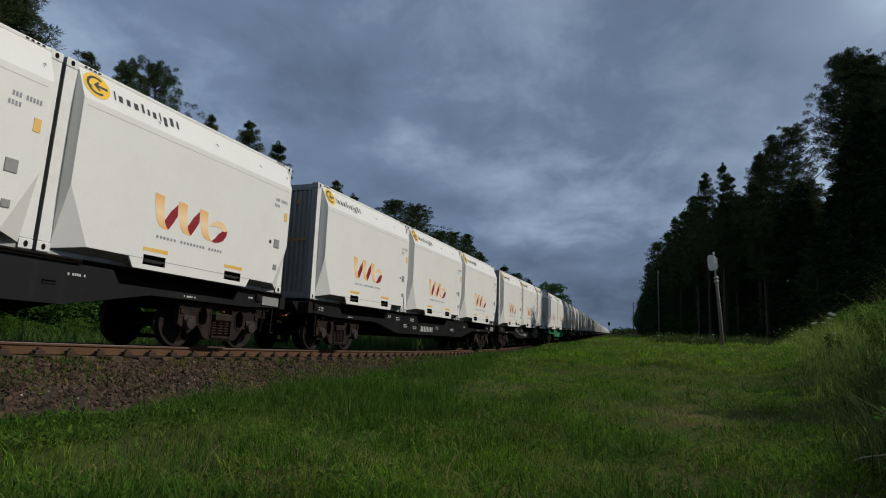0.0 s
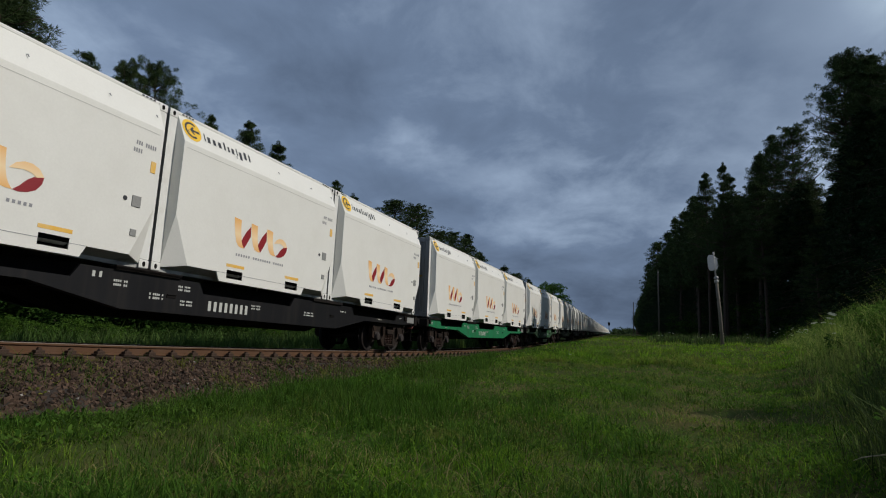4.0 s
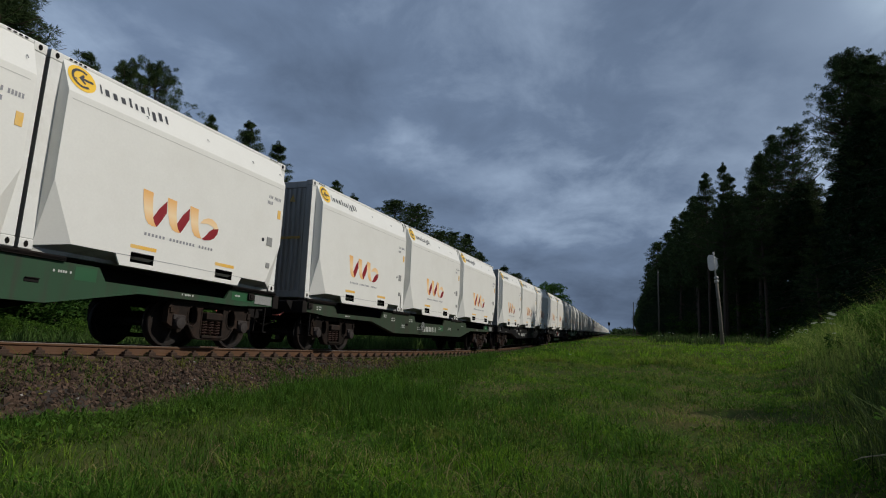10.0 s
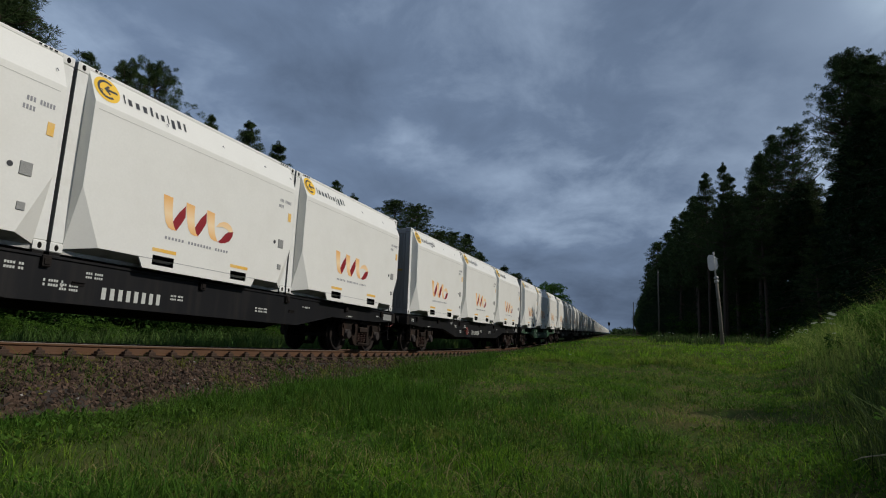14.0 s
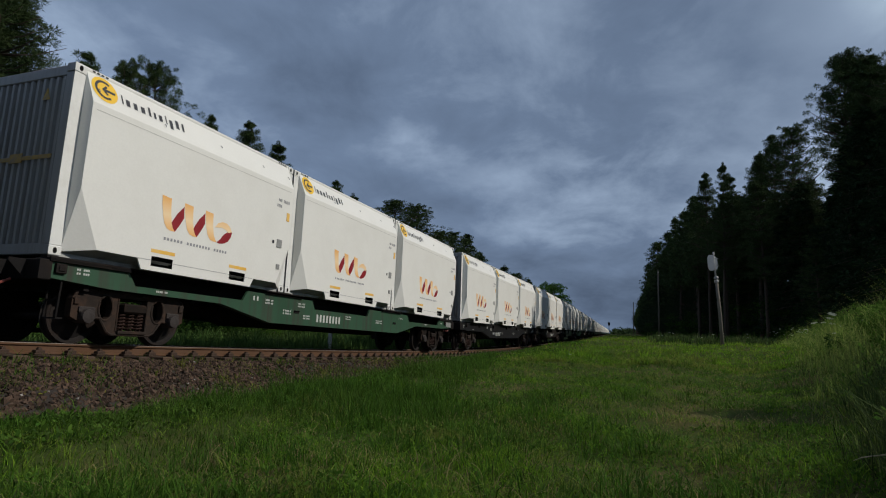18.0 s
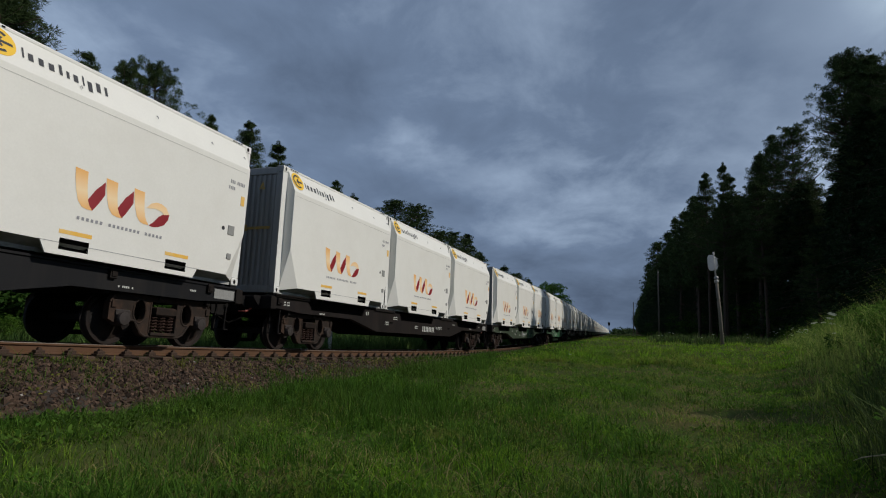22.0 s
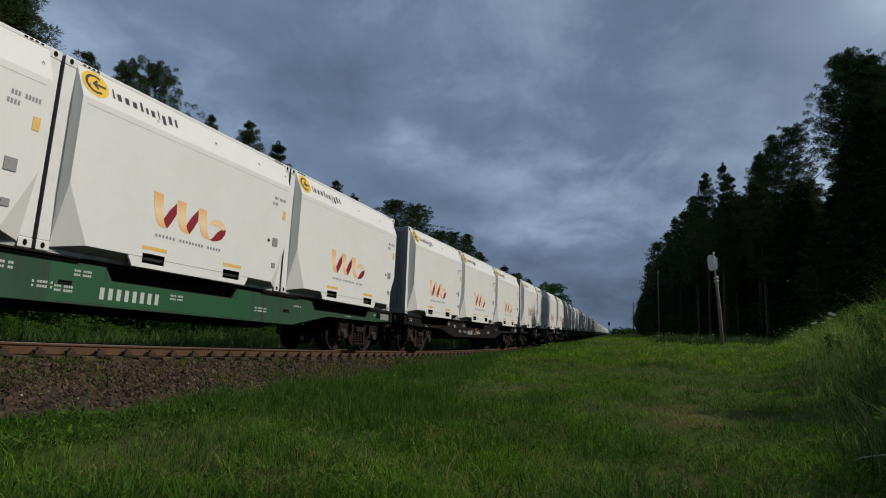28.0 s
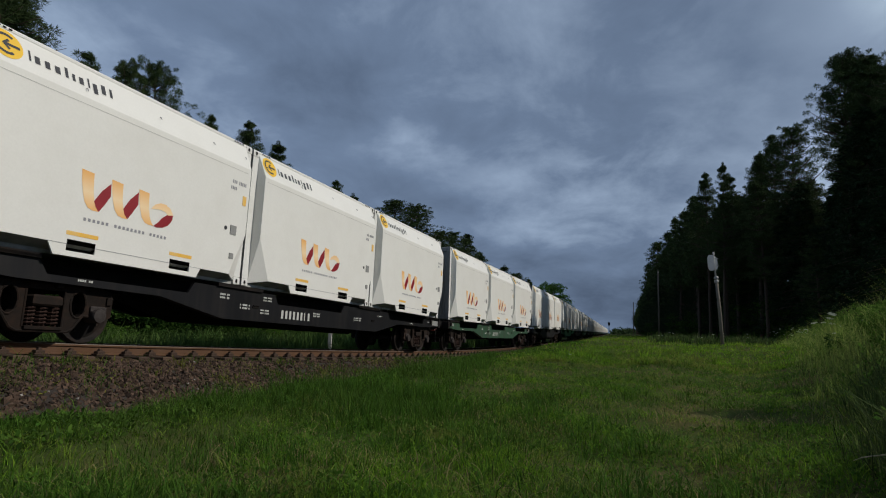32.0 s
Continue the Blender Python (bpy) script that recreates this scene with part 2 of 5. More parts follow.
SHRUB = foliage("shrub_leaves", (0.020, 0.055, 0.010), (0.045, 0.092, 0.016), (0.055, 0.085, 0.02), 0.3, 0.3)
NEEDLE = foliage("pine_needles", (0.027, 0.049, 0.017), (0.055, 0.082, 0.029), (0.064, 0.088, 0.034), 0.3, 0.25, 0.35, 0.06)
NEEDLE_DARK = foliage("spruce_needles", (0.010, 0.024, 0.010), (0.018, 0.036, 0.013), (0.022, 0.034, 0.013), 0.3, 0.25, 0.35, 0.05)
BROADLEAF = foliage("broad_leaves", (0.030, 0.080, 0.016), (0.050, 0.115, 0.020), (0.06, 0.11, 0.03), 0.3, 0.25)


# ---- mesh helpers ----
class Build:
    """Collects vertices and faces of one mesh."""

    def __init__(self):
        self.v, self.f = [], []

    def poly(self, *pts):
        i = len(self.v)
        self.v += [tuple(p) for p in pts]
        self.f.append(tuple(range(i, i + len(pts))))

    def box(self, x0, x1, y0, y1, z0, z1, bevel=0.0):
        b = min(bevel, (x1 - x0) / 3, (y1 - y0) / 3, (z1 - z0) / 3)
        if b <= 0:
            i = len(self.v)
            self.v += [(x, y, z) for z in (z0, z1) for y in (y0, y1) for x in (x0, x1)]
            self.f += [tuple(i + k for k in q) for q in ((0, 2, 3, 1), (4, 5, 7, 6), (0, 1, 5, 4), (2, 6, 7, 3), (0, 4, 6, 2), (1, 3, 7, 5))]
            return
        self.rings([[(x0 + b, y0 + b, z0), (x1 - b, y0 + b, z0), (x1 - b, y1 - b, z0), (x0 + b, y1 - b, z0)],
                    [(x0, y0, z0 + b), (x1, y0, z0 + b), (x1, y1, z0 + b), (x0, y1, z0 + b)],
                    [(x0, y0, z1 - b), (x1, y0, z1 - b), (x1, y1, z1 - b), (x0, y1, z1 - b)],
                    [(x0 + b, y0 + b, z1), (x1 - b, y0 + b, z1), (x1 - b, y1 - b, z1), (x0 + b, y1 - b, z1)]])

    def rings(self, rings, cap=True):
        i, k = len(self.v), len(rings[0])
        for r in rings:
            self.v += [tuple(p) for p in r]
        for a in range(len(rings) - 1):
            for j in range(k):
                q = (j + 1) % k
                self.f.append((i + a * k + j, i + a * k + q, i + (a + 1) * k + q, i + (a + 1) * k + j))
        if cap:
            self.f.append(tuple(i + j for j in reversed(range(k))))
            self.f.append(tuple(i + (len(rings) - 1) * k + j for j in range(k)))

    def prism(self, outline, y0, y1):
        """An outline in x and z, drawn out from y0 to y1."""
        self.rings([[(x, y0, z) for x, z in outline], [(x, y1, z) for x, z in outline]])

    def tube(self, pts, radii, sides=8):
        pts = [Vector(p) for p in pts]
        rings = []
        for i, p in enumerate(pts):
            d = (pts[min(i + 1, len(pts) - 1)] - pts[max(i - 1, 0)]).normalized()
            a = d.cross(Vector((0, 0, 1)) if abs(d.z) < 0.9 else Vector((1, 0, 0))).normalized()
            b = d.cross(a)
            r = float(radii[i] if isinstance(radii, (list, tuple)) else radii)
            rings.append([p + r * (math.cos(t) * a + math.sin(t) * b) for t in (2 * math.pi * j / sides for j in range(sides))])
        self.rings(rings)

    def lathe_y(self, profile, sides=24, x=0.0, z=0.0):
        """A profile of (radius, y), turned about an axis along y."""
        rings = [[(x + r * math.cos(2 * math.pi * j / sides), y, z + r * math.sin(2 * math.pi * j / sides)) for j in range(sides)] for r, y in profile]
        self.rings(rings)

    def mesh(self, name, mat, smooth=False, ends=None):
        me = bpy.data.meshes.new(name)
        me.from_pydata(self.v, [], self.f)
        bm = bmesh.new()
        bm.from_mesh(me)
        bmesh.ops.recalc_face_normals(bm, faces=bm.faces)
        bm.to_mesh(me)
        bm.free()
        me.materials.append(mat)
        # faces looking along x take the second material, shade coloured into them
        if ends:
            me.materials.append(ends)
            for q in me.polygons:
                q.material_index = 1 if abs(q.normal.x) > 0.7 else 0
        if smooth:
            for q in me.polygons:
                q.use_smooth = True
        return me


def array_mesh(name, verts, tris, mat):
    """A mesh from arrays, for what is too many to build piece by piece."""
    me = bpy.data.meshes.new(name)
    verts, tris = np.ascontiguousarray(verts, dtype=np.float32), np.ascontiguousarray(tris, dtype=np.int32)
    me.vertices.add(len(verts))
    me.vertices.foreach_set("co", verts.ravel())
    me.loops.add(tris.size)
    me.loops.foreach_set("vertex_index", tris.ravel())
    me.polygons.add(len(tris))
    me.polygons.foreach_set("loop_start", np.arange(0, tris.size, 3, dtype=np.int32))
    me.update(calc_edges=True)
    me.validate()
    me.polygons.foreach_set("use_smooth", [False] * len(me.polygons))
    me.materials.append(mat)
    return me


def part(name, mesh, parent, label=""):
    ob = new(name, mesh)
    ob.parent = parent
    if label:
        ob["label"] = label
    return ob


def thing(name, label, category, group=""):
    return tagged(new(name), label, category, group)


# ---- the line: plan, height, and places beside it ----
STEP = 0.5
ALONG = np.arange(-420, 1600, STEP)
HEAD = 0.2817 + 0.1138 / (1 + np.exp(np.clip((ALONG - 32.17) / 15.62, -40, 40)))
_mid = (HEAD[1:] + HEAD[:-1]) / 2
LX = np.concatenate([[0], np.cumsum(np.sin(_mid) * STEP)])
LY = np.concatenate([[0], np.cumsum(np.cos(_mid) * STEP)])
ZERO = int(np.argmin(abs(ALONG)))
LX, LY = LX - LX[ZERO] - 10.3215 * np.cos(HEAD[ZERO]), LY - LY[ZERO] + 10.3215 * np.sin(HEAD[ZERO])
_slope = np.where(ALONG > 40, 0.0, np.where(ALONG > 0, 0.0012768 * (40 - ALONG), 0.051 * np.clip(1 + ALONG / 12.0, 0, 1)))
LZ = np.cumsum(_slope[::-1])[::-1] * STEP


def on_line(s, lat=0.0, up=0.0):
    """The place at s metres along the line, lat metres to the camera's side of it, up above the rail head."""
    h = np.interp(s, ALONG, HEAD)
    return Vector((np.interp(s, ALONG, LX) + lat * np.cos(h), np.interp(s, ALONG, LY) - lat * np.sin(h), np.interp(s, ALONG, LZ) + up))


_coarse = slice(0, None, 4)


def beside(x, y):
    """For arrays of places: metres along the line, and metres to the camera's side of it."""
    x, y = np.atleast_1d(np.asarray(x, float)), np.atleast_1d(np.asarray(y, float))
    s, lat = np.empty_like(x), np.empty_like(x)
    cx, cy, cs, ch = LX[_coarse], LY[_coarse], ALONG[_coarse], HEAD[_coarse]
    for i in range(0, len(x), 4000):
        a, b = x[i:i + 4000, None], y[i:i + 4000, None]
        j = np.argmin((a - cx) ** 2 + (b - cy) ** 2, axis=1)
        dx, dy, h = a[:, 0] - cx[j], b[:, 0] - cy[j], ch[j]
        s[i:i + 4000] = cs[j] + dx * np.sin(h) + dy * np.cos(h)
        lat[i:i + 4000] = dx * np.cos(h) - dy * np.sin(h)
    return s, lat


def ease(a, lo, hi):
    t = np.clip((a - lo) / (hi - lo), 0, 1)
    return t * t * (3 - 2 * t)


def lumps(x, y):
    return 0.05 * np.sin(0.9 * x + 1.3) * np.cos(0.7 * y) + 0.035 * np.sin(2.1 * x - 1.2 * y) + 0.02 * np.sin(4.3 * x + 3.1 * y + 0.5)


def ground_z(x, y):
    """The height of the ground."""
    s, lat = beside(x, y)
    rail = np.interp(s, ALONG, LZ)
    foot = np.where(lat > 0, np.interp(s, [-40, 2, 16, 30, 60], [0.25, -0.22, -0.10, 0.0, -0.1]), -0.15 + 0.3 * ease(-lat, 8, 30))
    level = np.interp(s, [-40, 0, 10, 22, 38, 120], [0.35, 0.36, 0.42, 0.64, 0.86, 0.72])
    near = foot + (level - foot) * ease(lat, 3.2, 7.0) + 0.36 * ease(lat, 11.3, 13.8) * (1 - ease(s, 14, 32))
    bed = rail - 0.5
    z = np.where(abs(lat) < 2.0, bed, bed + (near - bed) * ease(abs(lat), 2.0, 3.4))
    far = ease(np.hypot(x, y), 250, 900)
    return z * (1 - far) + 0.3 * far + lumps(x, y) * ease(abs(lat), 2.8, 4.0) * (1 - far)


def make_ground():
    t = np.linspace(-1, 1, 330)
    k = 6.6
    spread = np.sinh(t * k) / math.sinh(k) * 2600
    gx, gy = np.meshgrid(spread, spread + 8.0)
    x, y = gx.ravel(), gy.ravel()
    verts = np.stack([x, y, ground_z(x, y)], 1)
    m = len(t)
    i = (np.arange(m - 1)[:, None] * m + np.arange(m - 1)[None]).ravel()
    tris = np.concatenate([np.stack([i, i + 1, i + m + 1], 1), np.stack([i, i + m + 1, i + m], 1)])
    me = array_mesh("ground", verts, tris, SOIL)
    me.polygons.foreach_set("use_smooth", [True] * len(me.polygons))
    tagged(new("ground", me), "grassy meadow ground beside the railway line", "ground", kind="structure")


make_ground()


# ---- track ----
GAUGE = 0.79


def sweep(profile, s0, s1, step, base_lat=0.0):
    """A cross-section of (lat, up), drawn along the line."""
    b = Build()
    n = int((s1 - s0) / step) + 1
    b.rings([[on_line(s, base_lat + a, u) for a, u in profile] for s in np.linspace(s0, s1, n)])
    return b


def make_track():
    track = tagged(new("railway_track"), "single railway track with rusty rails on stone ballast", "railway track", kind="structure")
    bed = Build()
    prof = [(-3.5, -1.10), (-1.85, -0.30), (-0.95, -0.255), (0.0, -0.25), (0.95, -0.255), (1.85, -0.30), (2.6, -0.60), (3.6, -1.12)]
    stations = np.concatenate([np.arange(-320, -20, 10), np.arange(-20, 60, 0.5), np.arange(60, 901, 10)])
    bed.rings([[on_line(s, a, u + (0.03 * noise.noise((s * 0.8, a * 3, 0)) if -20 < s < 60 else 0)) for a, u in prof] for s in stations])
    part("ballast_bed", bed.mesh("ballast_bed", BALLAST), track, "brown-grey crushed stone ballast bed")
    rail = [(-0.07, -0.180), (0.07, -0.180), (0.07, -0.168), (0.012, -0.145), (0.010, -0.052), (0.036, -0.038), (0.036, -0.010), (-0.036, -0.010), (-0.036, -0.038), (-0.010, -0.052), (-0.012, -0.145), (-0.07, -0.168)]
    top = [(-0.034, -0.0105), (0.034, -0.0105), (0.028, 0.0), (-0.028, 0.0)]
    for side in (1, -1):
        r = part("rail", sweep(rail, -320, 900, 4.0, side * GAUGE).mesh("rail", RAIL), track, "rust-brown steel rail")
        part("running_surface", sweep(top, -320, 900, 4.0, side * GAUGE).mesh("running_surface", RAILTOP), r)
    sb = Build()
    sb.box(-0.12, 0.12, -1.36, 1.36, -0.33, -0.182, 0.02)
    sleeper = sb.mesh("sleeper", SLEEPER)
    fb = Build()
    fb.box(-0.11, 0.11, -0.20, 0.20, -0.182, -0.156, 0.006)
    for y in (-0.125, 0.125):
        fb.box(-0.075, 0.075, y - 0.045, y + 0.045, -0.162, -0.105, 0.01)
        fb.lathe_y([(0.032, y - 0.03), (0.032, y + 0.03)], 6, 0, -0.095)
    plate = fb.mesh("rail_fastening", PLATE)
    for i in range(130):
        s = 1.0 + i * 0.545
        p, q = on_line(s), on_line(s + 0.5)
        m = Matrix.Translation(p) @ Matrix.Rotation(math.atan2(q.y - p.y, q.x - p.x), 4, "Z") @ Matrix.Rotation(-math.asin((q.z - p.z) / (q - p).length), 4, "Y")
        o = part("sleeper", sleeper, track)
        o.matrix_basis = m @ Matrix.Rotation(random.uniform(-0.012, 0.012), 4, "Z")
        for y in (-GAUGE, GAUGE):
            f = part("rail_fastening", plate, o)
            f.matrix_basis = Matrix.Translation((0, y, 0))
    far = Build()
    for i in range(240):
        s = 1.0 + (130 + i) * 0.545
        p, q = on_line(s, -1.36, -0.182), on_line(s, 1.36, -0.182)
        d = (on_line(s + 0.5) - on_line(s)).normalized() * 0.12
        far.rings([[p - d, p + d, p + d - Vector((0, 0, .1)), p - d - Vector((0, 0, .1))], [q - d, q + d, q + d - Vector((0, 0, .1)), q - d - Vector((0, 0, .1))]])
    tagged(part("far_sleepers", far.mesh("far_sleepers", SLEEPER), track), kind="stuff")
    # loose stones on the shoulder
    rng = np.random.default_rng(3)
    base = np.array([(1, 0, 0), (-1, 0, 0), (0, 1, 0), (0, -1, 0), (0, 0, 1), (0, 0, -1)], float)
    tri = np.array([(0, 2, 4), (2, 1, 4), (1, 3, 4), (3, 0, 4), (2, 0, 5), (1, 2, 5), (3, 1, 5), (0, 3, 5)])
    count = 42000
    s = np.choose(rng.choice(3, count, p=(0.45, 0.40, 0.15)), (rng.uniform(3.5, 11, count), rng.uniform(11, 26, count), rng.uniform(26, 60, count)))
    lat = np.where(rng.random(count) < 0.88, 0.9 + 5.0 * rng.random(count) ** 1.2, rng.uniform(-2.3, 0.7, count))
    up = np.interp(abs(lat), [0, 0.95, 1.85, 2.6, 3.6], [-0.25, -0.255, -0.30, -0.60, -1.12])
    h = np.interp(s, ALONG, HEAD)
    c = np.stack([np.interp(s, ALONG, LX) + lat * np.cos(h), np.interp(s, ALONG, LY) - lat * np.sin(h), np.interp(s, ALONG, LZ) + up + 0.005], 1)
    c[:, 2] = np.maximum(c[:, 2], ground_z(c[:, 0], c[:, 1]) + 0.004)
    size = rng.uniform(0.022, 0.058, (count, 1, 1)) * rng.uniform(0.7, 1.3, (count, 6, 1))
    turn = np.linalg.qr(rng.normal(size=(count, 3, 3)))[0]
    v = np.einsum("nij,kj->nki", turn, base) * size + c[:, None, :]
    f = tri[None] + 6 * np.arange(count)[:, None, None]
    tagged(part("ballast_stones", array_mesh("ballast_stones", v.reshape(-1, 3), f.reshape(-1, 3), STONE), track), kind="stuff")
    k = rng.choice(count, 150, replace=False)
    v2 = c[k][:, None, :] + (v[k] - c[k][:, None, :]) * 0.65 + np.array([0, 0, 0.025])
    tagged(part("pale_stones", array_mesh("pale_stones", v2.reshape(-1, 3), (tri[None] + 6 * np.arange(150)[:, None, None]).reshape(-1, 3), PALE_STONE), track), kind="stuff")


make_track()
# ---- train ----
PITCH_M = 19.6057
BASE_H = 1.379


def train_at(t):
    u = t / 16 - 1
    late = ((-0.1389 * u - 0.3178) * u - 0.0869) * u * u + 0.1803 * u - 0.0133
    return ((2.4707e-4 * t - 0.0267643) * t - 7.62834) * t + 61.7032 + late + 0.09


def ride(s):
    """The pose of a wagon whose middle is at s: chord over its two bogie centres, x away along the line."""
    a, b = on_line(s - 7.36), on_line(s + 7.36)
    d = (b - a).normalized()
    left = Vector((-d.y, d.x, 0)).normalized()
    up = d.cross(left)
    m = Matrix((d, left, up)).transposed().to_4x4()
    m.translation = (a + b) / 2
    return m


CL, CH, CW, BULGE = 6.058, 3.2055, 1.22, 0.23
CREASE = 2.58


def mirrored(b):
    """The same mesh on the other side."""
    o = Build()
    o.v, o.f = [(x, -y, z) for x, y, z in b.v], list(b.f)
    return o


POCKETS = ((-1.28, -0.78), (0.78, 1.28))


def side_shell():
    """One bulged side: slope on top, upright wall, set-in ends with a triangular facet, and the skirt with the lift pockets."""
    b, h = Build(), CL / 2
    w, o = -CW + 0.02, -CW - BULGE
    xs = {1: (-h + 0.20, -h + 0.22, -h + 0.22, -h + 0.64), -1: (h - 0.20, h - 0.22, h - 0.22, h - 0.64)}
    e = {}
    for k in (1, -1):
        p, c, m, l = xs[k]
        top, crease, mid, low = (p, w, CH - 0.03), (c, o, CREASE), (m, o, 1.12), (l, o, 0.17)
        foot, foot_top = (p, w, 0.08), (p, w, CH - 0.03)
        b.poly(foot, mid, crease, foot_top)
        b.poly(foot, low, mid)
        e[k] = (top, crease, mid, low, foot)
    A, B = e[1], e[-1]
    b.poly(A[0], A[1], B[1], B[0])
    b.poly(A[1], A[2], (A[3][0], o, A[2][2]), (B[3][0], o, A[2][2]), B[2], B[1])
    b.poly(A[2], A[3], (A[3][0], o, A[2][2]))
    b.poly(B[2], B[3], (B[3][0], o, B[2][2]))
    # lower wall, down to the seam
    low = [(-h + 1.45, o, 0.17)]
    for a, c in POCKETS:
        low += [(a, o, 0.17), (a, o, 0.245), (c, o, 0.245), (c, o, 0.17)]
    b.poly((A[3][0], o, 1.12), A[3], *low, (h - 1.45, o, 0.17), B[3], (B[3][0], o, 1.12))
    # inside faces, so that the shell has depth
    b.poly(A[0], B[0], B[4], A[4])
    return b


def skirt_mesh():
    b, h = Build(), CL / 2
    o = -CW - BULGE
    x0, x1 = -h + 1.45, h - 1.45
    z1, z0 = 0.165, -0.02
    edge = [(x1, z1), (x1 - 0.10, z0), (x0 + 0.10, z0), (x0, z1)]
    for a, c in POCKETS:
        edge += [(a, z1), (a, z0 + 0.085), (c, z0 + 0.085), (c, z1)]
    b.prism(edge, o, o + 0.03)
    return b


def belly_mesh():
    b, h = Build(), CL / 2
    o = -CW - BULGE + 0.01
    b.poly((-h + 0.64, o, 0.168), (h - 0.64, o, 0.168), (h - 0.2, -CW + 0.05, 0.06), (-h + 0.2, -CW + 0.05, 0.06))
    b.box(-h + 0.2, h - 0.2, -CW + 0.04, -CW + 0.12, 0.0, 0.10)
    return b


def corrugated():
    b = Build()
    pts, n = [], 14
    for i in range(n):
        y = -1.08 + 2.16 * i / n
        d = 2.16 / n
        pts += [(0.0, y), (0.0, y + 0.36 * d), (-0.045, y + 0.5 * d), (-0.045, y + 0.86 * d)]
    pts.append((0.0, 1.08))
    for (x0, y0), (x1, y1) in zip(pts, pts[1:]):
        b.poly((x0, y0, 0.18), (x1, y1, 0.18), (x1, y1, CH - 0.22), (x0, y0, CH - 0.22))
    b.box(0.02, 0.05, -1.08, 1.08, 0.15, CH - 0.2)
    return b


def ribbon(b, pts, y):
    b.poly(*[(x, y, z) for x, z in pts])


def container_meshes():
    h, o = CL / 2, -CW - BULGE
    M = {}
    s = side_shell()
    M["side_panel"] = s.mesh("side_panel", WHITE)
    M["side_panel_back"] = mirrored(s).mesh("side_panel", WHITE)
    k = skirt_mesh()
    M["skirt"], M["skirt_back"] = k.mesh("skirt", WHITE), mirrored(k).mesh("skirt", WHITE)
    u = belly_mesh()
    M["underside"], M["underside_back"] = u.mesh("underside", UNDERSIDE), mirrored(u).mesh("underside", UNDERSIDE)
    b = Build()
    b.box(-0.10, 0.10, -0.09, 0.09, 0.16, CH - 0.16, 0.012)
    # white posts and castings, end faces darkened in colour for the shaded gaps
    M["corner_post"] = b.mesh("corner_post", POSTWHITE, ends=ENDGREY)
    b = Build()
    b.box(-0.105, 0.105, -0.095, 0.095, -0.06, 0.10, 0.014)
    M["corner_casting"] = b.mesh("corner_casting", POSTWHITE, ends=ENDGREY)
    b = Build()
    b.rings([[(0.035 * math.cos(t), -0.099, 0.05 * math.sin(t) + 0.02) for t in np.linspace(0, 2 * math.pi, 9)[:-1]], [(0.035 * math.cos(t), -0.094, 0.05 * math.sin(t) + 0.02) for t in np.linspace(0, 2 * math.pi, 9)[:-1]]])
    M["casting_slot"] = b.mesh("casting_slot", HOLE)
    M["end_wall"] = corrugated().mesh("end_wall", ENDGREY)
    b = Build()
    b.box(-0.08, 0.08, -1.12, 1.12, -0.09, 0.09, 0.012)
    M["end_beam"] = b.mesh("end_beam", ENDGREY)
    b = Build()
    b.box(-0.004, 0.004, -0.95, 0.95, -0.035, 0.035)
    b.box(-0.006, 0.006, -0.25, 0.05, -0.07, 0.09)
    M["end_mark"] = b.mesh("end_mark", WORN_YELLOW)
    b = Build()
    b.prism([(-0.09, -0.09), (0.09, -0.09), (0, 0.12)], -0.003, 0.003)
    tri = Build()
    tri.v, tri.f = [(y, x, z) for x, y, z in b.v], b.f
    M["warning_mark"] = tri.mesh("warning_mark", WORN_YELLOW)
    b = Build()
    n = 9
    for i in range(n):
        x0, x1 = -h + 0.18 + (CL - 0.36) * i / n, -h + 0.18 + (CL - 0.36) * (i + 1) / n
        m = (x0 + x1) / 2
        b.rings([[(x0, -CW + 0.03, CH - 0.05), (m, -CW + 0.03, CH - 0.02), (x1, -CW + 0.03, CH - 0.05), (x1, -CW + 0.03, CH - 0.12), (x0, -CW + 0.03, CH - 0.12)],
                 [(x0, CW - 0.03, CH - 0.05), (m, CW - 0.03, CH - 0.02), (x1, CW - 0.03, CH - 0.05), (x1, CW - 0.03, CH - 0.12), (x0, CW - 0.03, CH - 0.12)]])
    M["roof"] = b.mesh("roof", ROOF)
    b = Build()
    b.box(-h + 0.12, h - 0.12, -CW, -CW + 0.07, CH - 0.07, CH + 0.0, 0.012)
    M["top_rail"] = b.mesh("top_rail", WHITE)
    b = Build()
    for i in range(4):
        b.box(-h + 0.30 + i * 0.085, -h + 0.345 + i * 0.085, -CW - 0.012, -CW + 0.0, CH - 0.044, CH - 0.022)
        b.box(h - 0.345 - i * 0.085, h - 0.30 - i * 0.085, -CW - 0.012, -CW + 0.0, CH - 0.044, CH - 0.022)
    M["slot_row"] = b.mesh("slot_row", HOLE)
    b = Build()
    for q in (((-0.25, 0.06), (0.25, 0.06)), ((0.25, 0.06), (0.25, 0.246)), ((0.25, 0.246), (-0.25, 0.246)), ((-0.25, 0.246), (-0.25, 0.06))):
        (xa, za), (xb, zb) = q
        b.poly((xa, o + 0.002, za), (xb, o + 0.002, zb), (xb, o + 0.11, zb), (xa, o + 0.11, za))
    b.poly((-0.25, o + 0.11, 0.06), (0.25, o + 0.11, 0.06), (0.25, o + 0.11, 0.246), (-0.25, o + 0.11, 0.246))
    M["lift_pocket"] = b.mesh("lift_pocket", HOLE)
    b = Build()
    b.box(-0.28, 0.28, o - 0.004, o + 0.004, 0.315, 0.38)
    M["pocket_mark"] = b.mesh("pocket_mark", AMBER)
    b = Build()
